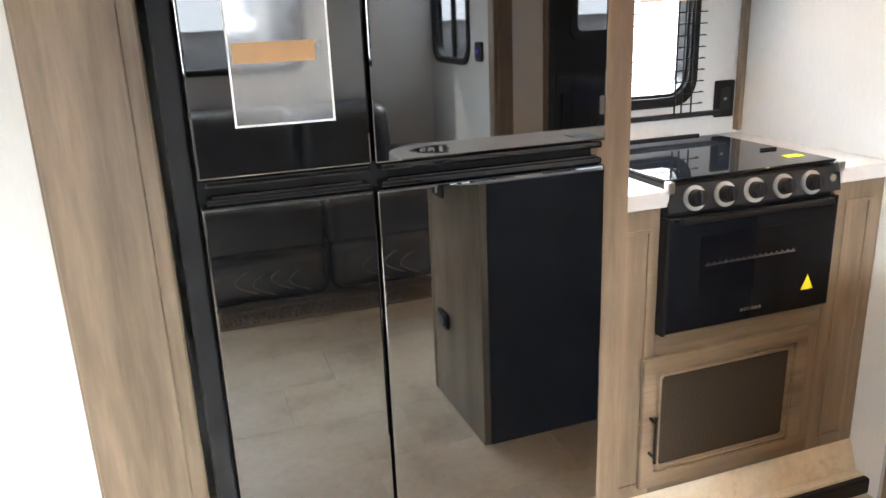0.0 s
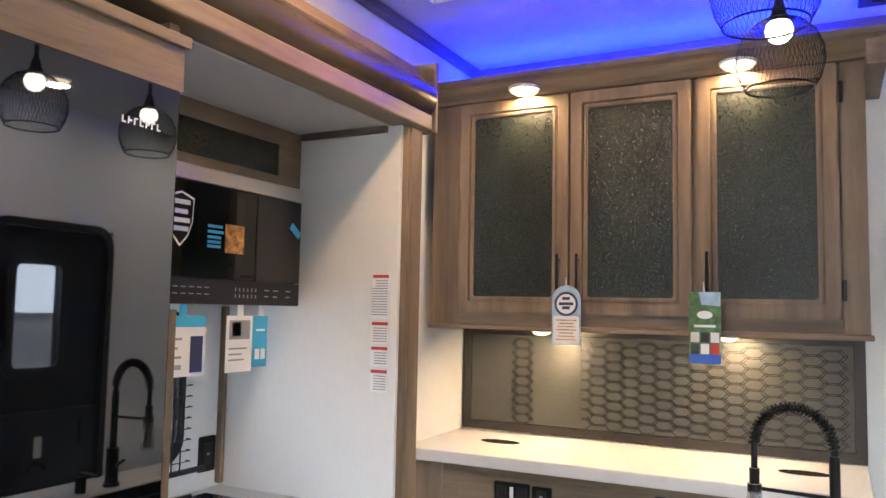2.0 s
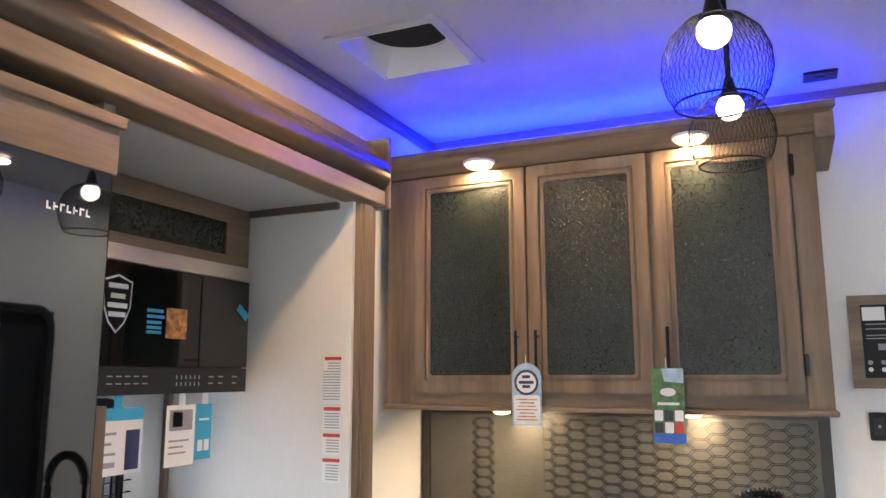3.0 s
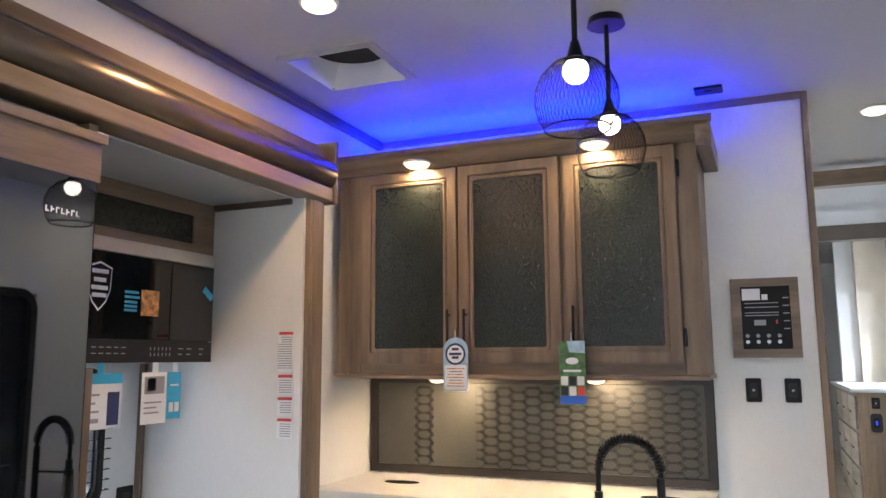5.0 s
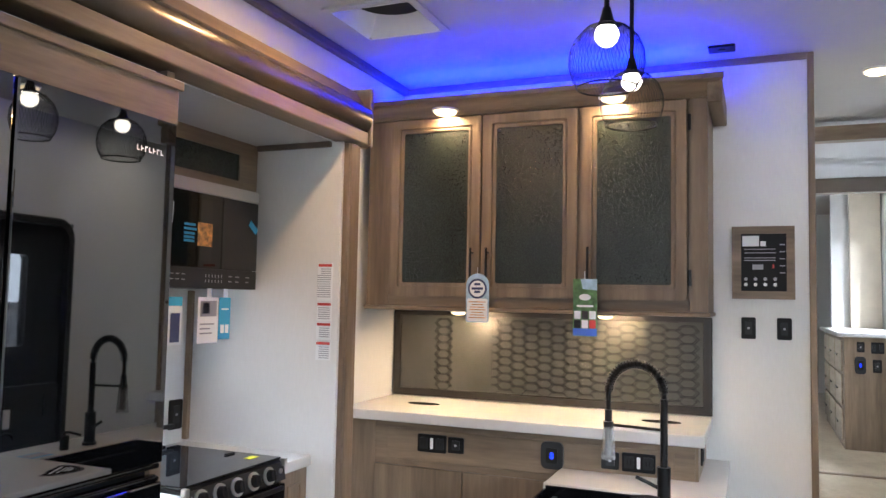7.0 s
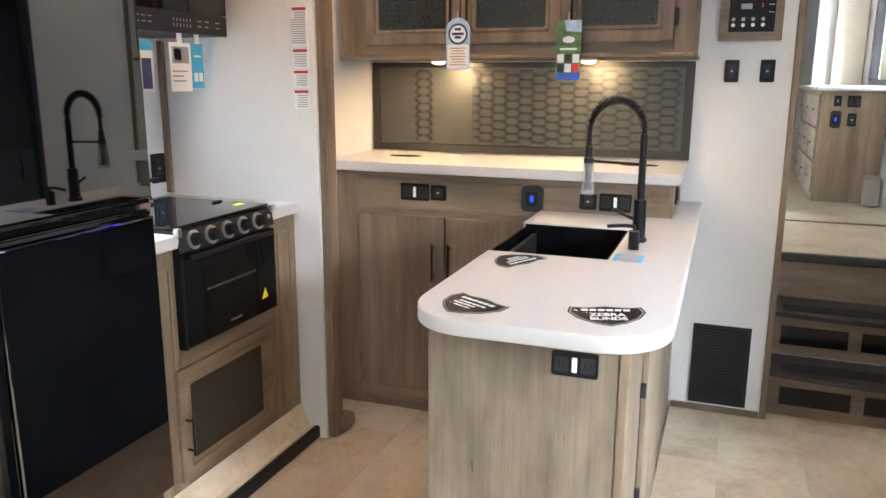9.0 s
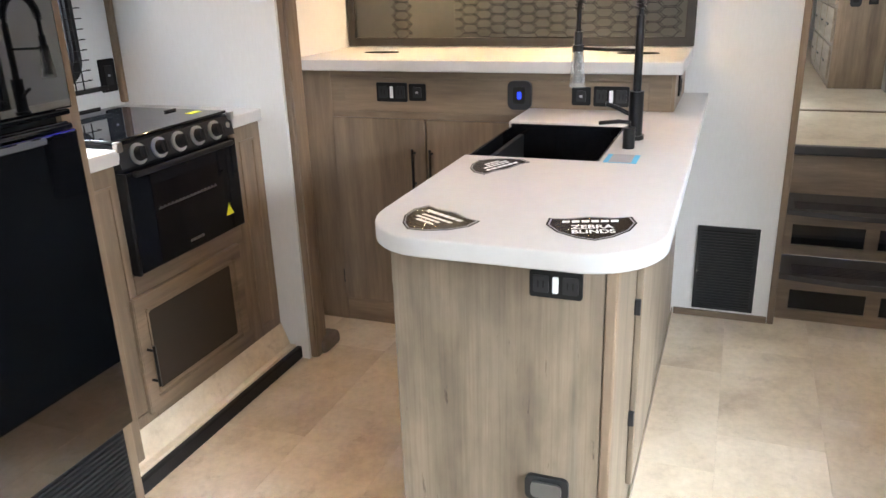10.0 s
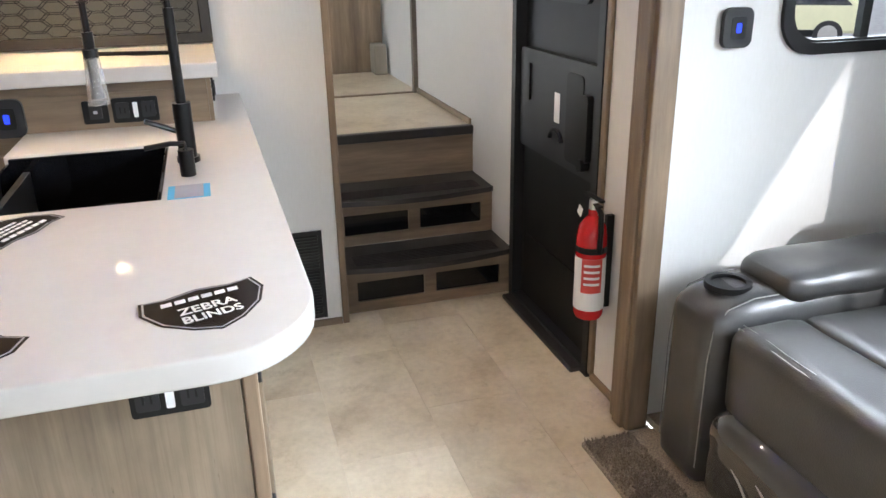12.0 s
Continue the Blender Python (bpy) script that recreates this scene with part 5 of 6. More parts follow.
def peninsula():
    t = thing("peninsula", (2.2, 2.3, 0.0), "pale wood-grain peninsula cabinet", "cabinet")
    part("end_panel", boxed(1.735, 1.757, 2.083, 2.555, 0.0, 0.875, bevel=0.002), PLANK, t)
    part("corner_post", boxed(1.733, 1.775, 2.058, 2.082, 0.0, 0.875, bevel=0.004), TRIM["z"], t)
    # shade on this side is put in as black instead of the plank print
    part("left_panel", boxed(1.758, 2.912, 2.54, 2.556, 0.0, 0.875), BLACK, t, "side facing the fridge, blackened to stand for shade")
    side = part("right_panel", boxed(1.776, 3.316, 2.062, 2.078, 0.0, 0.875), PLANK, t)
    part("side_door", boxed(2.05, 2.55, 2.044, 2.0615, 0.12, 0.84, bevel=0.003), PLANK, side)
    for z in (0.60, 0.30):
        part("hinge", boxed(2.037, 2.047, 2.046, 2.0615, z, z + 0.04, bevel=0.002), GREY, side)
    part("toe_strip", boxed(1.735, 3.316, 2.054, 2.0575, 0.0, 0.03), PLANK, t)
    return t


peninsula()


def peninsula_top():
    """The counter with its rounded end, notched at the sink, run on to the partition."""
    bm = bmesh.new()
    nose = rounded(PX0, 3.0, PY0, PY1, 0, 10, (0.15, 0, 0, 0.15))
    pts = nose[:11]
    pts += [(3.328, PY0 + 0.012), (3.328, 2.078), (2.914, 2.078)]
    pts += [(2.914, PY1 + 0.02), (2.68, PY1 + 0.02), (2.68, 2.199), (2.225, 2.199), (2.225, PY1)]
    pts += nose[-11:]
    prism(bm, pts, 0.877, 0.915, TO_Z(0))
    es = [e for e in bm.edges if abs(e.verts[0].co.z - e.verts[1].co.z) < 1e-6]
    bmesh.ops.bevel(bm, geom=es, offset=0.005, segments=3, affect="EDGES", profile=0.5)
    return solid("peninsula_countertop", bm, SOLID, "white solid-surface peninsula counter with rounded corners", "countertop", smooth=True)


peninsula_top()


def sink():
    t = thing("sink", (2.47, 2.41, 0.70), "black undermount workstation sink", "sink")
    x0, x1, y0, y1, z0, z1 = 2.226, 2.679, 2.200, PY1 + 0.018, 0.70, 0.908
    w = 0.008
    part("basin_floor", boxed(x0, x1, y0, y1, z0 - 0.006, z0), BLACKGLASS, t)
    for a in ((x0, x1, y0, y0 + w, z0, z1), (x0, x1, y1 - w, y1, z0, z1 - 0.012), (x0, x0 + w, y0 + w, y1 - w, z0, z1), (x1 - w, x1, y0 + w, y1 - w, z0, z1)):
        part("basin_wall", boxed(*a, bevel=0.002), BLACKGLASS, t)
    part("ledge", boxed(x0 + w, x1 - w, y0 + w, y0 + w + 0.012, 0.862, 0.868), GREY, t)
    part("drain", cyl(bmesh.new(), (2.47, 2.40, 0.7005), "z", 0.045, 0.003, n=28), STEEL, t, smooth=True)
    return t


sink()


def faucet():
    t = thing("faucet", (2.49, 2.165, 0.915), "matte black spring-neck kitchen faucet", "faucet")
    x, y, z = 2.49, 2.145, 0.9155
    part("base_ring", cyl(bmesh.new(), (x, y, z), "z", 0.027, 0.012, n=28), MATTE, t, smooth=True)
    part("body", cyl(bmesh.new(), (x, y, z + 0.012), "z", 0.021, 0.12, n=28), MATTE, t, smooth=True)
    part("riser", cyl(bmesh.new(), (x, y, z + 0.132), "z", 0.0120, 0.20, n=20), MATTE, t, smooth=True)
    bm = bmesh.new()
    tube(bm, [(x, y + 0.02, z + 0.07), (x - 0.01, y + 0.05, z + 0.085), (x - 0.02, y + 0.085, z + 0.10)], 0.006)
    part("lever", bm, MATTE, t, smooth=True)
    r, cy, cz = 0.088, y + 0.088, z + 0.345
    arc = [(x, y, z + 0.33)] + [(x, cy - r * math.cos(radians(a)), cz + r * math.sin(radians(a))) for a in range(0, 181, 10)] + [(x, cy + r, cz - 0.04), (x, cy + r, cz - 0.08)]
    bm = bmesh.new()
    tube(bm, arc, 0.0075)
    part("hose", bm, BLACK, t, smooth=True)
    # spring round the hose
    pts, turns = [], 30
    n = turns * 10
    path = [Vector(p) for p in arc[1:-2]]
    seglen = [(b - a).length for a, b in zip(path, path[1:])]
    total = sum(seglen)
    for k in range(n + 1):
        s = total * k / n
        i = 0
        while i < len(seglen) - 1 and s > seglen[i]:
            s -= seglen[i]
            i += 1
        d = (path[i + 1] - path[i]).normalized()
        p = path[i] + d * s
        side = Vector((1, 0, 0))
        up = d.cross(side)
        a = 2 * math.pi * turns * k / n
        pts.append(p + (side * math.cos(a) + up * math.sin(a)) * 0.0125)
    bm = bmesh.new()
    tube(bm, pts, 0.0026, 6)
    part("spring", bm, MATTE, t, "black coil spring", smooth=True)
    bm = bmesh.new()
    cyl(bm, (x, cy + r, cz - 0.175), "z", 0.011, 0.12, 0.0125, n=20)
    cyl(bm, (x, cy + r, cz - 0.192), "z", 0.015, 0.02, 0.012, n=20)
    part("spray_head", bm, MATTE, t, smooth=True)
    bm = bmesh.new()
    tube(bm, [(x, y + 0.01, cz - 0.105), (x, cy + r, cz - 0.10)], 0.0045)
    cyl(bm, (x, cy + r, cz - 0.11), "z", 0.017, 0.02, n=20)
    part("docking_arm", bm, MATTE, t, smooth=True)
    bm = bmesh.new()
    cyl(bm, (x, cy + r, cz - 0.205), "z", 0.024, 0.10, 0.017, n=14, cap=False)
    part("plastic_sleeve", bm, SLEEVE, t, "clear plastic sleeve on the spray head")
    return t


faucet()


def soap():
    t = thing("soap_dispenser", (2.37, 2.165, 0.915), "matte black soap dispenser beside the faucet", "dispenser")
    x, y, z = 2.375, 2.145, 0.9155
    part("body", cyl(bmesh.new(), (x, y, z), "z", 0.017, 0.055, n=24), MATTE, t, smooth=True)
    bm = bmesh.new()
    tube(bm, [(x, y, z + 0.055), (x, y, z + 0.068), (x, y + 0.03, z + 0.07), (x, y + 0.085, z + 0.064)], 0.0055)
    part("spout", bm, MATTE, t, smooth=True)
    return t


soap()


def shield_decal(x, y, turn, size, lines, label):
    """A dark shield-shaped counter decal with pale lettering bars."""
    t = thing("counter_decal", (x, y, 0.915), label, "decal", "counter decals")
    half = [(0, 0.36), (0.30, 0.30), (0.52, 0.33), (0.56, 0.10), (0.44, -0.16), (0.22, -0.36), (0, -0.46)]
    out = half + [(-u, v) for u, v in reversed(half[1:-1])]
    m = Matrix.Translation((x, y, 0.9155)) @ Matrix.Rotation(radians(turn), 4, "Z") @ Matrix.Diagonal((size, size, 1, 1))
    place = lambda u, v, w: m @ Vector((u, v, w))
    part("rim", prism(bmesh.new(), out, 0.0, 0.0006, place), DECAL, t)
    part("outline", ring(bmesh.new(), [(u * 0.95, v * 0.95) for u, v in out], [(u * 0.92, v * 0.92) for u, v in out], 0.0007, 0.0010, place), INK, t)
    if lines:
        for k, (text, v, h) in enumerate(lines):
            cu = bpy.data.curves.new("lettering", "FONT")
            cu.body, cu.align_x, cu.align_y, cu.size = text, "CENTER", "CENTER", h
            cu.offset = 0.004
            tmp = bpy.data.objects.new("tmp", cu)
            me = bpy.data.meshes.new_from_object(tmp)
            bpy.data.objects.remove(tmp)
            bm = bmesh.new()
            bm.from_mesh(me)
            bpy.data.meshes.remove(me)
            bmesh.ops.transform(bm, matrix=m @ Matrix.Translation((0, v, 0.0011)), verts=bm.verts)
            part("lettering", bm, PAPER, t, "pale lettering")
    bars = [(-0.36, 0.36, 0.15, 0.215)] if lines else [(-0.36, 0.36, 0.14, 0.20), (-0.28, 0.30, 0.02, 0.060), (-0.30, 0.26, -0.07, -0.03), (-0.2, 0.2, -0.16, -0.12)]
    for a, b, c, d in bars:
        n = 6
        for k in range(n):
            w = (b - a) / n
            if n == 6 and k == 5 and d < 0.06:
                continue
            part("letter_block", prism(bmesh.new(), [(a + k * w, c), (a + (k + 0.78) * w, c), (a + (k + 0.85) * w, d), (a + (k + 0.07) * w, d)], 0.0007, 0.0012, place), PAPER, t, "pale block lettering")
    return t


shield_decal(1.738, 2.115, -74, 0.160, [("ZEBRA", -0.02, 0.17), ("BLINDS", -0.18, 0.16)], "dark shield decal with white lettering on the counter")
shield_decal(1.707, 2.434, -116, 0.155, None, "dark shield decal with white lettering on the counter")
shield_decal(2.133, 2.452, 150, 0.15, None, "dark shield decal lettered towards the sink")
solid("counter_label", boxed(2.214, 2.300, 2.10, 2.186, 0.9153, 0.9162), CYAN, "small blue and white label by the faucet", "label")
solid("counter_label", boxed(2.216, 2.298, 2.114, 2.172, 0.9164, 0.9170), INK, "grey printed field of the faucet label", "label")
wall_plate("wall_outlet", IN_X(1.735), 2.128, 2.238, 0.768, 0.824, "black outlet with a white tab on the peninsula end", "socket")


def toe_kick_port():
    t = thing("vacuum_port", (1.733, 2.19, 0.29), "grey vacuum inlet plate low on the peninsula", "outlet")
    part("plate", prism(bmesh.new(), rounded(2.145, 2.245, 0.295, 0.355, 0.015, 5), 0.0005, 0.01, IN_X(1.735)), GREY, t, smooth=True)
    part("flap", prism(bmesh.new(), rounded(2.16, 2.23, 0.306, 0.344, 0.012, 5), 0.0102, 0.016, IN_X(1.735)), plain("grey_steel", (0.16, 0.16, 0.16), 0.3, 0.7), t, smooth=True)
    return t


toe_kick_port()
plan()


# ---- pendants and ceiling ----
def pendant(x, y, label):
    t = thing("pendant_lamp", (x, y, 2.13), label, "lamp", "pendants over the peninsula")
    zb = 2.226
    part("canopy", cyl(bmesh.new(), (x, y, TOP - 0.022), "z", 0.055, 0.0215, 0.05, n=32), MATTE, t, smooth=True)
    part("rod", cyl(bmesh.new(), (x, y, zb + 0.073), "z", 0.007, TOP - 0.022 - zb - 0.073, n=12), MATTE, t, smooth=True)
    part("socket", cyl(bmesh.new(), (x, y, zb + 0.018), "z", 0.024, 0.055, 0.010, n=20), MATTE, t, smooth=True)
    bm = bmesh.new()
    bmesh.ops.create_uvsphere(bm, u_segments=24, v_segments=14, radius=0.031, matrix=Matrix.Translation((x, y, zb)))
    b = part("bulb", bm, BULB, t, "lit frosted bulb", smooth=True)
    b.visible_shadow = False
    # domed wire shade, open below
    prof = [(0.024, 0.030), (0.055, 0.016), (0.082, -0.012), (0.096, -0.046), (0.098, -0.080), (0.090, -0.114), (0.076, -0.140)]
    bm = bmesh.new()
    N = 56

    def at(s, a):
        k = min(int(s), len(prof) - 2)
        f = s - k
        r = prof[k][0] * (1 - f) + prof[k + 1][0] * f
        z = prof[k][1] * (1 - f) + prof[k + 1][1] * f
        return (x + r * math.cos(a), y + r * math.sin(a), zb + z)

    for k in range(N):
        for sign in (1, -1):
            tube(bm, [at(s / 2, 2 * math.pi * (k + sign * s * 0.42) / N) for s in range(0, 13)], 0.0005, 3)
    for s in (0.0, 6.0):
        tube(bm, [at(s, radians(a)) for a in range(0, 361, 12)], 0.0022, 5)
    part("wire_shade", bm, MATTE, t, "black diamond-mesh shade")["kind"] = "stuff"
    lamp("pendant_glow", "POINT", (x, y, zb), (x, y, 0), 0.6, (1.0, 0.78, 0.52), 0.03)
    return t


pendant(2.025, 2.305, "lit black wire-mesh pendant over the peninsula")
pendant(2.467, 2.307, "lit black wire-mesh pendant over the sink")


def roof_vent():
    t = thing("roof_vent", (2.37, 3.07, TOP), "white ceiling vent with a dark fan opening", "vent")
    a, b, c, d = 2.195, 2.56, 2.895, 3.26
    part("flange", ring(bmesh.new(), rounded(a, b, c, d, 0.02, 5), rounded(a + 0.030, b - 0.030, c + 0.030, d - 0.030, 0.02, 5), -0.008, -0.0005, TO_Z(TOP)), CEIL, t, smooth=True)
    bm = bmesh.new()
    cx, cy, half = (a + b) / 2, (c + d) / 2, (b - a) / 2 - 0.030
    turns = [2 * math.pi * k / 40 for k in range(40)]
    sq = [(cx + half * math.cos(q) / max(abs(math.cos(q)), abs(math.sin(q))), cy + half * math.sin(q) / max(abs(math.cos(q)), abs(math.sin(q)))) for q in turns]
    up = [(cx + 0.137 * math.cos(q), cy + 0.137 * math.sin(q)) for q in turns]
    lo_v = [bm.verts.new((u, v, TOP - 0.010)) for u, v in sq]
    hi_v = [bm.verts.new((u, v, TOP + 0.072)) for u, v in up]
    for k in range(len(sq)):
        bm.faces.new((lo_v[k], lo_v[(k + 1) % len(sq)], hi_v[(k + 1) % len(sq)], hi_v[k]))
    part("funnel", bm, PAPER, t, smooth=True)
    part("fan_opening", cyl(bmesh.new(), (cx, cy, TOP + 0.070), "z", 0.139, 0.002, n=32), BLACK, t)
    return t


plan(x=(2.195, 2.56, 2.325, 2.685), y=(2.895, 3.26, 3.005, 3.365))
roof_vent()
plan(x=(0, 1, 0.055, 1.055))
t = thing("ceiling_socket", (3.14, 2.07, TOP), "small black socket plate on the ceiling", "outlet")
part("plate", boxed(3.115, 3.195, 2.02, 2.12, TOP - 0.010, TOP - 0.0005, bevel=0.004), BLACK, t)
part("jack", cyl(bmesh.new(), (3.155, 2.07, TOP - 0.014), "z", 0.014, 0.004), GREY, t)

plan()


# ---- sofa side ----
def soft(ob, level=1, amount=0.006, scale=7.0):
    """Uneven padding: pushes the vertices a little along their normals."""
    me = ob.data
    for v in me.vertices:
        n = noise.noise(v.co * scale)
        v.co += v.normal * n * amount
    return ob


def grid_cushion(x0, x1, y0, y1, z0, z1, r, n=14):
    bm = boxed(x0, x1, y0, y1, z0, z1)
    bmesh.ops.subdivide_edges(bm, edges=list(bm.edges), cuts=n, use_grid_fill=True)
    c = Vector(((x0 + x1) / 2, (y0 + y1) / 2, (z0 + z1) / 2))
    h = Vector(((x1 - x0) / 2, (y1 - y0) / 2, (z1 - z0) / 2))
    for v in bm.verts:
        d = v.co - c
        q = Vector([max(-(h[k] - r), min(h[k] - r, d[k])) for k in range(3)])
        o = d - q
        if o.length > 1e-6:
            o = o.normalized() * r
        v.co = c + q + o
    return bm


INKPALE = plain("pale_wrap_print", (0.33, 0.31, 0.29), 0.6, relief=0)


def sofa():
    t = thing("sofa", (1.0, 0.6, 0.02), "charcoal leather reclining sofa with cup-holder arms", "sofa")
    x_arm = 2.10
    seats = 3
    w = 0.62
    for k in range(2):
        x0 = x_arm if k == 0 else x_arm - seats * w - 0.245
        x1 = x0 + 0.205
        bm = grid_cushion(x0, x1, 0.16, 1.10, 0.02, 0.63, 0.055)
        for v in bm.verts:
            if v.co.y > 0.98 and v.co.z > 0.45:
                v.co.z -= (v.co.y - 0.98) * 0.22
        arm = part("arm", bm, LEATHER, t, smooth=True)
        soft(arm, amount=0.004)
        pad = part("arm_pad", grid_cushion(x0 - 0.005, x1 + 0.01, 0.18, 0.90, 0.585, 0.685, 0.05), LEATHER, t, smooth=True)
        soft(pad, amount=0.008)
        bm = bmesh.new()
        cx, cy = x0 + 0.11, 0.99
        ring(bm, [(cx + 0.058 * math.cos(2 * math.pi * k / 32), cy + 0.058 * math.sin(2 * math.pi * k / 32)) for k in range(32)], [(cx + 0.043 * math.cos(2 * math.pi * k / 32), cy + 0.043 * math.sin(2 * math.pi * k / 32)) for k in range(32)], 0.0, 0.018, TO_Z(0.623))
        cup = part("cup_holder", bm, BLACK, t, "black plastic cup holder", smooth=True)
        part("cup_well", cyl(bmesh.new(), (cx, cy, 0.623), "z", 0.044, 0.0065, n=32), plain("cup_well_black", (0.004, 0.004, 0.004), 0.6), cup)
        bm = bmesh.new()
        for xx in (x0 + 0.02, x1 - 0.02):
            tube(bm, [(xx, 1.094, 0.10), (xx, 1.094, 0.45), (xx, 1.085, 0.55), (xx, 1.05, 0.605), (xx, 0.98, 0.628), (xx, 0.91, 0.629)], 0.0018, 5)
        part("stitching", bm, STITCH, arm)
    for k in range(seats):
        x1 = x_arm - k * w - 0.004
        x0 = x1 - w + 0.008
        s = part("seat", grid_cushion(x0, x1, 0.862, 1.075, 0.30, 0.585, 0.05), LEATHER, t, smooth=True)
        soft(s, amount=0.007, scale=6)
        inner = part("inner_cushion", grid_cushion(x0, x1, 0.40, 0.858, 0.30, 0.572, 0.03), LEATHER, t, smooth=True)
        soft(inner, amount=0.008, scale=6)
        bm = bmesh.new()
        tube(bm, [(x0 + 0.02 + (w - 0.05) * q / 12, 1.052 + 0.003 * math.sin(q), 0.574) for q in range(13)], 0.003, 5)
        tube(bm, [(x0 + 0.02 + (w - 0.05) * q / 12, 1.040 + 0.003 * math.sin(q), 0.582) for q in range(13)], 0.0018, 5)
        part("front_stitching", bm, STITCH, s)
        bm = bmesh.new()
        for o in (0.0, 0.012):
            tube(bm, [(x1 - 0.26 - o, 0.85, 0.562), (x1 - 0.26 - o, 0.82, 0.573), (x1 - 0.265 - o, 0.65, 0.576), (x1 - 0.26 - o, 0.45, 0.573)], 0.0018, 5)
        part("seat_stitching", bm, STITCH, inner)
        b = part("backrest", grid_cushion(x0, x1, 0.10, 0.42, 0.40, 1.00, 0.09), LEATHER, t, smooth=True)
        soft(b, amount=0.015, scale=5)
        f = part("footrest", grid_cushion(x0 + 0.005, x1 - 0.005, 0.93, 1.115, 0.05, 0.345, 0.06), WRAP, t, "leather footrest still in clear plastic wrap", smooth=True)
        soft(f, amount=0.006, scale=22)
        for q in range(4):
            cx, a0 = x1 - 0.16 - q * 0.085, 0.10 + 0.02 * (q % 2)
            bm = bmesh.new()
            tube(bm, [(cx + 0.055 - 0.10 * math.sin(math.pi * u / 8), 1.120 - 0.012 * (u / 8) ** 4, a0 + 0.018 * u) for u in range(9)], 0.0032, 6)
            part("wrap_mark", bm, INKPALE, f, "pale printed curve on the wrap", smooth=True)
    return t


plan(x=(0, 1, -0.045, 0.955), y=(0, 1, -0.03, 0.97), z=(0.02, 0.64, 0.02, 0.565))
sofa()
plan()
solid("carpet_strip", boxed(-1.6, 2.36, 1.0, 1.24, 0.0005, 0.016, bevel=0.005), CARPET, "brown carpet strip along the sofa slide-out", "carpet")

vs, fs = [], []
rng = random.Random(5)
for k in range(9000):
    cx, cy = rng.uniform(0.9, 2.356), rng.uniform(1.085, 1.237)
    a, h, w = rng.uniform(0, 6.283), rng.uniform(0.006, 0.014), 0.0028
    dx, dy = w * math.cos(a), w * math.sin(a)
    lx, ly = rng.uniform(-0.006, 0.006), rng.uniform(-0.006, 0.006)
    i = len(vs)
    vs += [(cx - dx, cy - dy, 0.0155), (cx + dx, cy + dy, 0.0155), (cx + dx * 0.5 + lx, cy + dy * 0.5 + ly, 0.0155 + h), (cx - dx * 0.5 + lx, cy - dy * 0.5 + ly, 0.0155 + h)]
    fs.append((i, i + 1, i + 2, i + 3))
me = bpy.data.meshes.new("carpet_pile")
me.from_pydata(vs, [], fs)
me.materials.append(CARPET)
tagged(new("carpet_pile", me), "shaggy brown pile of the carpet strip", "carpet", kind="stuff")


def extinguisher():
    t = thing("fire_extinguisher", (2.79, 1.10, 0.22), "red fire extinguisher with a white label on the wall", "extinguisher")
    x, y = 2.755, 1.108
    bm = bmesh.new()
    prof = [(0.0, 0.235), (0.040, 0.237), (0.046, 0.25), (0.046, 0.505), (0.040, 0.535), (0.022, 0.558), (0.014, 0.565), (0.014, 0.585), (0.0, 0.585)]
    rings = []
    for r, z in prof:
        rings.append([bm.verts.new((x + r * math.cos(2 * math.pi * k / 24), y + r * math.sin(2 * math.pi * k / 24), z)) for k in range(24)])
    for a, b in zip(rings, rings[1:]):
        for k in range(24):
            bm.faces.new((a[k], a[(k + 1) % 24], b[(k + 1) % 24], b[k]))
    bmesh.ops.remove_doubles(bm, verts=bm.verts, dist=1e-5)
    cylr = part("cylinder", bm, RED, t, smooth=True)

    def band(z0, z1, a0, a1, r, mat, name, label=""):
        bm = bmesh.new()
        n = 14
        lo = [bm.verts.new((x + r * math.cos(radians(a0 + (a1 - a0) * k / n)), y + r * math.sin(radians(a0 + (a1 - a0) * k / n)), z0)) for k in range(n + 1)]
        hi = [bm.verts.new((v.co.x, v.co.y, z1)) for v in lo]
        for k in range(n):
            bm.faces.new((lo[k], lo[k + 1], hi[k + 1], hi[k]))
        part(name, bm, mat, cylr, label)

    band(0.27, 0.44, 60, 260, 0.0468, PAPER, "label_sheet", "white printed label")
    band(0.33, 0.44, 120, 200, 0.0472, REDP, "label_print")
    for z in (0.415, 0.395, 0.375, 0.355):
        band(z, z + 0.008, 130, 190, 0.0476, PAPER, "label_lines")
    band(0.455, 0.475, 0, 360, 0.048, BLACK, "strap", "black strap")
    part("valve", cyl(bmesh.new(), (x, y, 0.585), "z", 0.013, 0.03, n=16), CHROME, t, smooth=True)
    bm = bmesh.new()
    box(bm, x - 0.055, x + 0.05, y - 0.009, y + 0.009, 0.618, 0.626, bevel=0.003)
    box(bm, x - 0.045, x + 0.02, y - 0.008, y + 0.008, 0.600, 0.606, bevel=0.002)
    part("lever", bm, BLACK, t)
    bm = bmesh.new()
    tube(bm, [(x - 0.02, y + 0.0, 0.60), (x - 0.05, y + 0.0, 0.585), (x - 0.054, y, 0.53), (x - 0.052, y, 0.46)], 0.008)
    part("nozzle", bm, BLACK, t, smooth=True)
    part("seal_tag", boxed(-0.012, 0.012, -0.001, 0.001, -0.03, 0.0, m=Matrix.Translation((x - 0.01, y + 0.045, 0.60)) @ Matrix.Rotation(radians(-25), 4, "Y")), PAPER, t, "white paper tag")
    part("bracket", boxed(x - 0.008, x + 0.008, SOUTH + 0.001, y - 0.044, 0.26, 0.56), GREY, t)
    return t


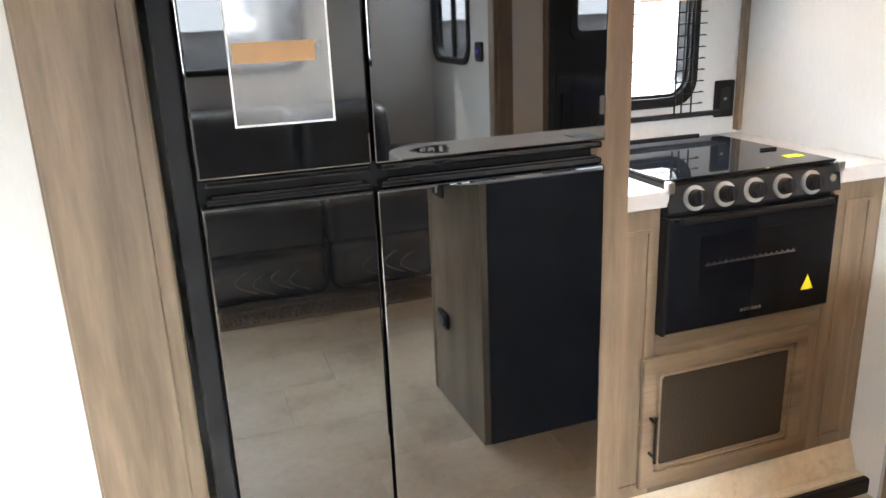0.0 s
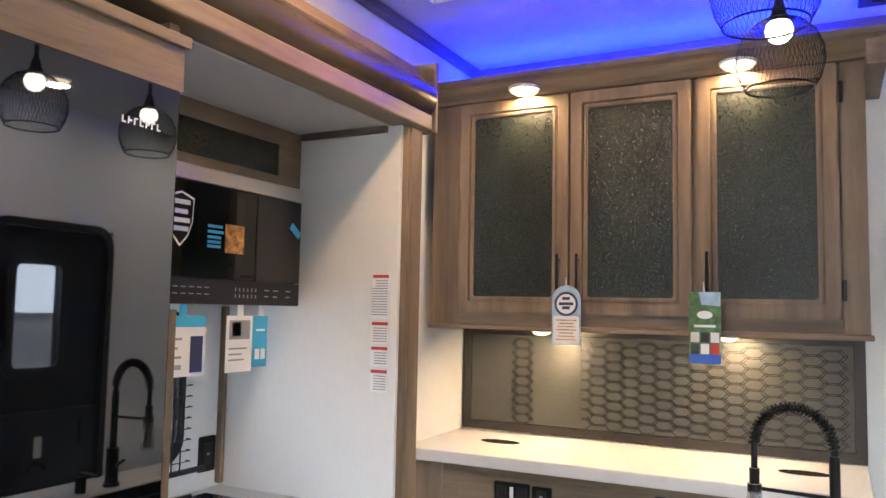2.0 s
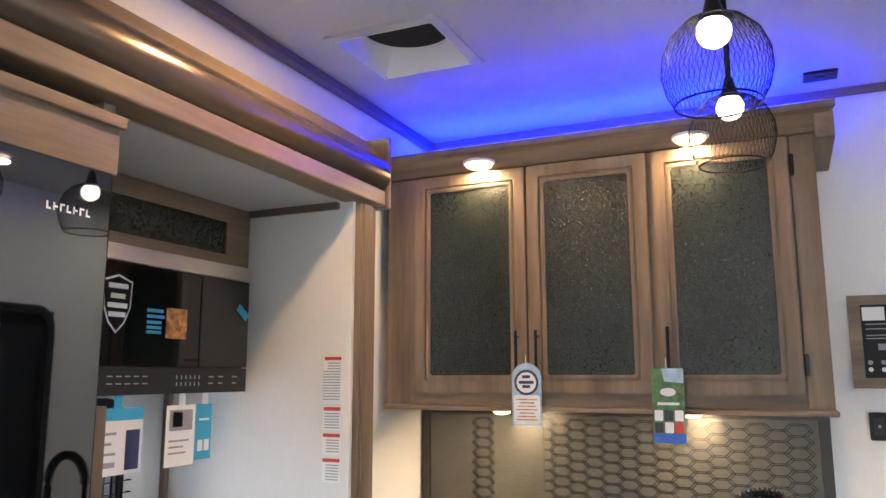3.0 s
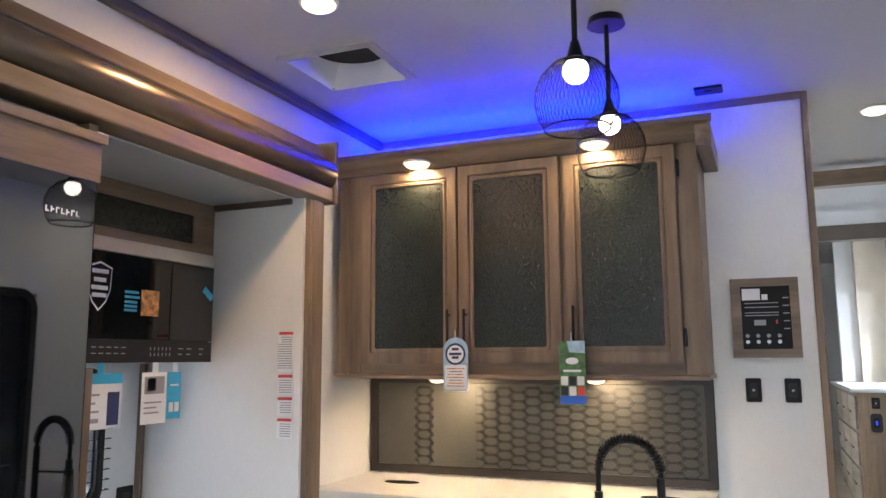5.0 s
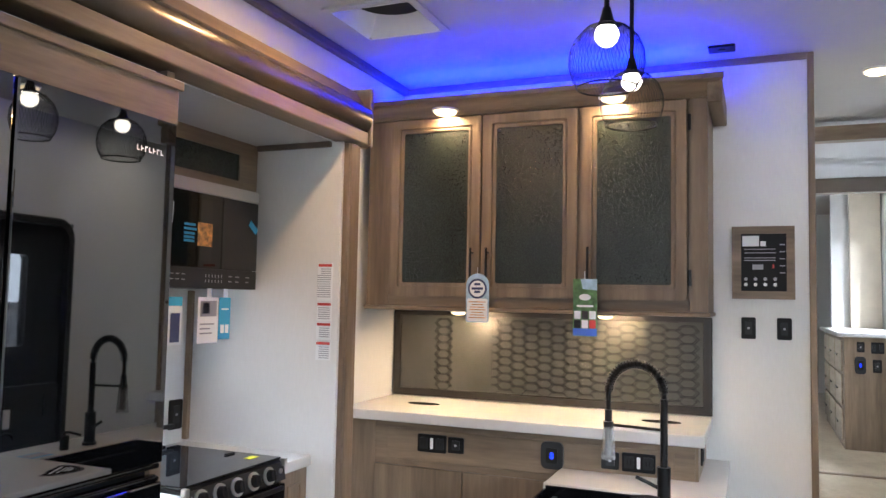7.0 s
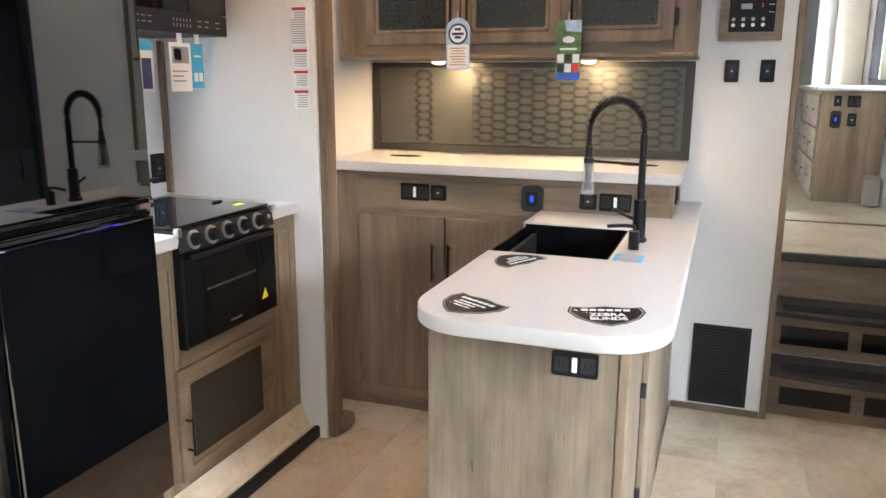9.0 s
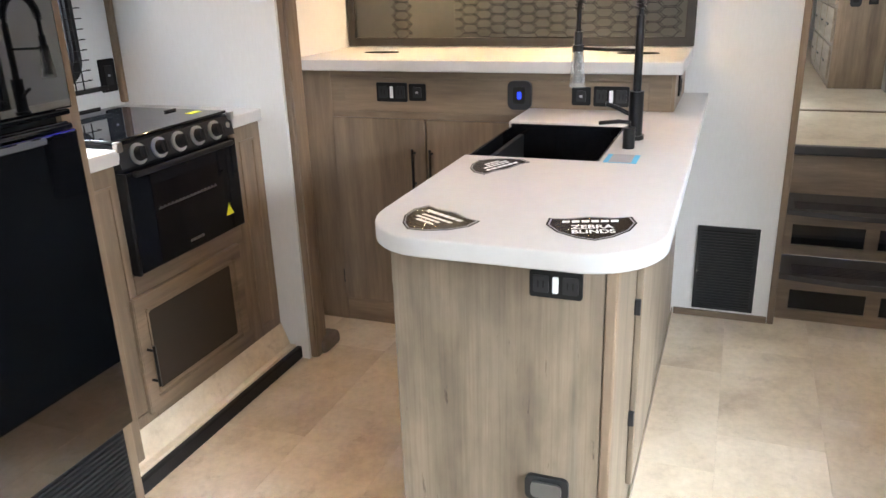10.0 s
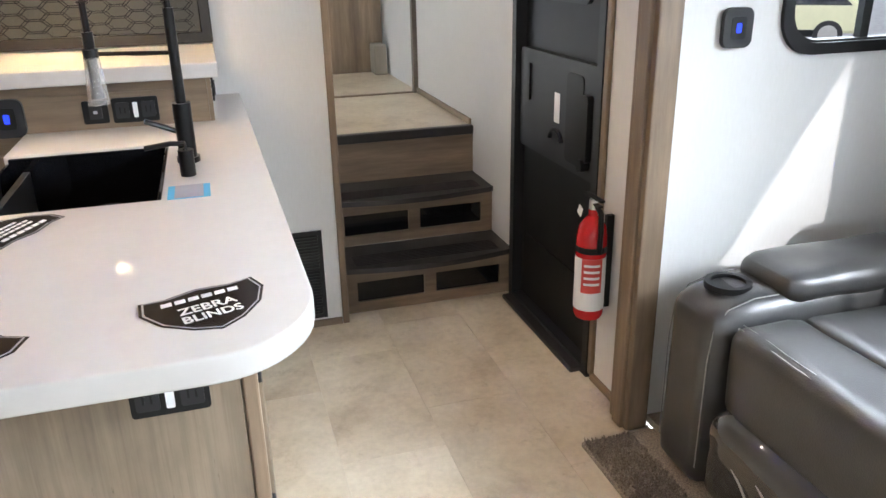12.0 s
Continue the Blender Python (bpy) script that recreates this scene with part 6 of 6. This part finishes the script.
plan(x=(0, 1, -0.135, 0.865), y=(0, 1, -0.005, 0.995), z=(0, 1, 0.045, 1.045))
extinguisher()


# ---- raised hall ----
plan(y=(1.06, 1.58, 1.03, 1.42), z=(0.611, 1.29, 0.611, 1.375))


def dresser():
    t = thing("hall_dresser", (6.4, 1.35, UP), "brown wood dresser with a white top and drawers", "dresser")
    part("body", boxed(5.76, 7.2, 1.06, 1.58, UP + 0.001, 1.26), TRIM["z"], t)
    part("top", boxed(5.70, 7.2, 1.055, 1.64, 1.262, 1.29, bevel=0.01), SOLID, t, "white rounded top")
    for c in range(3):
        for r in range(3):
            d = part("drawer", boxed(5.80 + c * 0.46, 6.22 + c * 0.46, 1.581, 1.60, 0.66 + r * 0.2, 0.84 + r * 0.2, bevel=0.004), PANEL, t)
            part("handle", tube(bmesh.new(), [(5.95 + c * 0.46, 1.615, 0.75 + r * 0.2), (6.07 + c * 0.46, 1.615, 0.75 + r * 0.2)], 0.006, 6), MATTE, d)
    return t


dresser()
DX = IN_X(5.76)
wall_plate("wall_outlet", DX, 1.27, 1.37, 1.17, 1.235, "black outlet on the dresser end", "socket", white=False)
wall_plate("light_switch", DX, 1.42, 1.48, 1.175, 1.235, "black switch on the dresser end", "switch")
wall_plate("light_switch", DX, 1.29, 1.36, 1.06, 1.135, "black switch on the dresser end", "switch")
charger("usb_charger", DX, 1.455, 1.10, "charcoal USB charger with a blue light on the dresser")
solid("hall_bin", boxed(5.60, 5.75, 1.07, 1.18, UP + 0.001, UP + 0.17, bevel=0.01), plain("grey_felt", (0.30, 0.27, 0.23), 0.8), "small grey box beside the dresser", "box")
plan(y=(0, 1, -0.1, 0.9))
t = thing("hall_door", (9.2, 1.75, UP), "dark door with a lever at the far end of the hall", "door")
part("leaf", boxed(9.29, 9.338, 1.45, 2.05, UP + 0.001, 2.3), BLACK, t)
part("lever", tube(bmesh.new(), [(9.28, 1.5, 1.5), (9.25, 1.5, 1.5), (9.25, 1.62, 1.5)], 0.012), CHROME, t)

plan()


# ---- outside ----
m, nt, b = nodes_of("bright_overcast", 1.0)
b.inputs["Base Color"].default_value = (0.8, 0.8, 0.8, 1)
b.inputs["Emission Color"].default_value = (0.9, 0.95, 1.0, 1)
b.inputs["Emission Strength"].default_value = 2.2
structure("backdrop_south", boxed(-90, 90, -62, -61.9, 0.5, 45), glow("pale_sky", (0.86, 0.93, 1.0), 4.0), "pale bright sky beyond the lot", "backdrop")
structure("backdrop", boxed(-8, 12, 9.0, 9.05, -0.95, 6), m, "pale bright distance behind the stove window", "backdrop")

def trailer(x, y, turn, length, label):
    t = thing("travel_trailer", (x, y, -0.95), label, "trailer", "trailers on the lot")
    m = Matrix.Translation((x, y, -0.95)) @ Matrix.Rotation(radians(turn), 4, "Z")
    part("body", boxed(-length / 2, length / 2, -1.2, 1.2, 0.7, 3.3, bevel=0.12, m=m), WHITE, t, smooth=True)
    part("stripe", boxed(-length / 2 + 0.2, length / 2 - 0.2, -1.225, 1.225, 1.3, 1.6, m=m), GREY, t, "grey stripe")
    for k in range(3):
        u = -length / 2 + 1.0 + k * (length - 2) / 2.4
        part("window", boxed(u, u + 0.9, -1.23, 1.23, 1.9, 2.6, m=m), BLACKGLASS, t)
    for u in (-0.5, 0.5):
        part("wheel", cyl(bmesh.new(), m @ Vector((u, -1.15, 0.36)), m.to_3x3() @ Vector((0, 1, 0)), 0.36, 2.3, n=24), BLACK, t)
    part("chassis", boxed(-length / 2, length / 2 + 1.0, -0.9, 0.9, 0.5, 0.7, m=m), BLACK, t)
    return t


trailer(-6.0, -38, 8, 9, "white parked travel trailer with dark windows")
trailer(9.0, -36, -12, 8, "white parked travel trailer with dark windows")
trailer(24.0, -14.0, 80, 8, "white parked travel trailer with dark windows")


def car(x, y, turn, paint, label):
    """A small hatchback: one shell, glass, four wheels with rims, lamps and a dark sill."""
    t = thing("car", (x, y, -0.95), label, "car")
    m = Matrix.Translation((x, y, -0.95)) @ Matrix.Rotation(radians(turn), 4, "Z")
    to = lambda u, v, w: tuple(m @ Vector((u, w, v)))
    shell = [(-2.05, 0.35), (2.05, 0.35), (2.10, 0.70), (1.95, 0.86), (1.0, 0.98), (0.35, 1.42), (-1.35, 1.46), (-1.95, 0.98), (-2.1, 0.7)]
    bm = prism(bmesh.new(), shell, -0.85, 0.85, to)
    bmesh.ops.bevel(bm, geom=list(bm.edges), offset=0.06, segments=3, affect="EDGES")
    part("body", bm, paint, t, smooth=True)
    for s in (-1, 1):
        for outline in ([(0.82, 0.98), (0.30, 1.35), (-0.35, 1.37), (-0.35, 0.98)], [(-0.43, 0.98), (-0.43, 1.37), (-1.30, 1.38), (-1.72, 0.98)]):
            part("side_window", prism(bmesh.new(), outline, s * 0.852, s * 0.858, to), BLACKGLASS, t)
        part("sill", prism(bmesh.new(), [(-1.0, 0.26), (1.0, 0.26), (1.0, 0.42), (-1.0, 0.42)], s * 0.80, s * 0.862, to), BLACK, t)
        for u in (-1.28, 1.28):
            wheel = part("wheel", cyl(bmesh.new(), m @ Vector((u, s * 0.66, 0.32)), m.to_3x3() @ Vector((0, s, 0)), 0.32, 0.21, n=28), RUBBER, t)
            part("rim", cyl(bmesh.new(), m @ Vector((u, s * 0.872, 0.32)), m.to_3x3() @ Vector((0, s, 0)), 0.21, 0.006, n=24), STEEL, wheel)
        part("headlight", boxed(1.98, 2.09, s * 0.68 - 0.12, s * 0.68 + 0.12, 0.66, 0.80, bevel=0.02, m=m), CHROME, t)
    return t


car(17.3, -11.4, 50, plain("pale_yellow_paint", (0.74, 0.72, 0.46), 0.3, vary=0.03, relief=0, coat=0.6), "pale yellow hatchback parked on the lot")


def tree(x, y, h, label):
    t = thing("tree", (x, y, -0.95), label, "tree", "trees beyond the lot")
    rng = random.Random(int(x * 10))
    bm = bmesh.new()
    cyl(bm, (x, y, -0.95), "z", 0.22, h * 0.55, 0.10, n=10)
    for k in range(7):
        a, z = k * 2.4, h * (0.25 + 0.05 * k) - 0.95
        tube(bm, [(x, y, z), (x + 0.9 * math.cos(a), y + 0.9 * math.sin(a), z + 0.8)], 0.05, 6)
    part("trunk", bm, BARK, t)
    vs, fs = [], []
    for k in range(1600):
        a, z = rng.uniform(0, 6.283), rng.uniform(0.25, 1.0)
        r = (1.0 - abs(z - 0.5) * 1.2) * h * 0.26 * math.sqrt(rng.uniform(0.2, 1)) * (0.8 + 0.3 * math.sin(a * 3 + z * 9))
        c = Vector((x + r * math.cos(a), y + r * math.sin(a), z * h - 0.95))
        q = Euler((rng.uniform(0, 6), rng.uniform(0, 6), 0)).to_matrix()
        i = len(vs)
        s = rng.uniform(0.10, 0.24)
        vs += [tuple(c + q @ Vector(p) * s) for p in ((-1, 0, 0), (0, -0.5, 0.1), (1, 0, 0), (0, 0.5, 0.1))]
        fs.append((i, i + 1, i + 2, i + 3))
    me = bpy.data.meshes.new("crown")
    me.from_pydata(vs, [], fs)
    me.materials.append(LEAVES)
    ob = new("crown", me)
    ob.parent = t
    ob.matrix_parent_inverse = Matrix.Translation(-t.location)
    return t


tree(-4.5, -46, 8.5, "green leafy tree beyond the lot")
tree(6.5, -48, 9.5, "green leafy tree beyond the lot")
tree(17.5, -46, 8.0, "green leafy tree beyond the lot")

# ---- floor tiles ----
TW, TL = 0.305, 0.61
floor_ob = bpy.data.objects["floor"]
cut = {}


def tile_mesh(dx, dy):
    """The mesh of a tile of that size, shared by all alike."""
    key = (round(dx, 4), round(dy, 4))
    if key not in cut:
        bm = boxed(-dx / 2 + 0.0003, dx / 2 - 0.0003, -dy / 2 + 0.0003, dy / 2 - 0.0003, -0.004, 0.0, bevel=0.0005, seg=1)
        me = bpy.data.meshes.new("tile")
        bm.to_mesh(me)
        bm.free()
        me.materials.append(VINYL)
        cut[key] = me
    return cut[key]


row = 0
y = 1.0
while y < NORTH - 0.01:
    y1 = min(y + TW, NORTH)
    x = REAR - (row % 3) * TL / 3
    while x < FRONT + 0.09:
        a, b = max(x, REAR), min(x + TL, FRONT + 0.1)
        if b - a > 0.01:
            ob = new("tile", tile_mesh(b - a, y1 - y))
            ob.location = ((a + b) / 2, (y + y1) / 2, 0.0)
            ob.parent = floor_ob
        x += TL
    y += TW
    row += 1
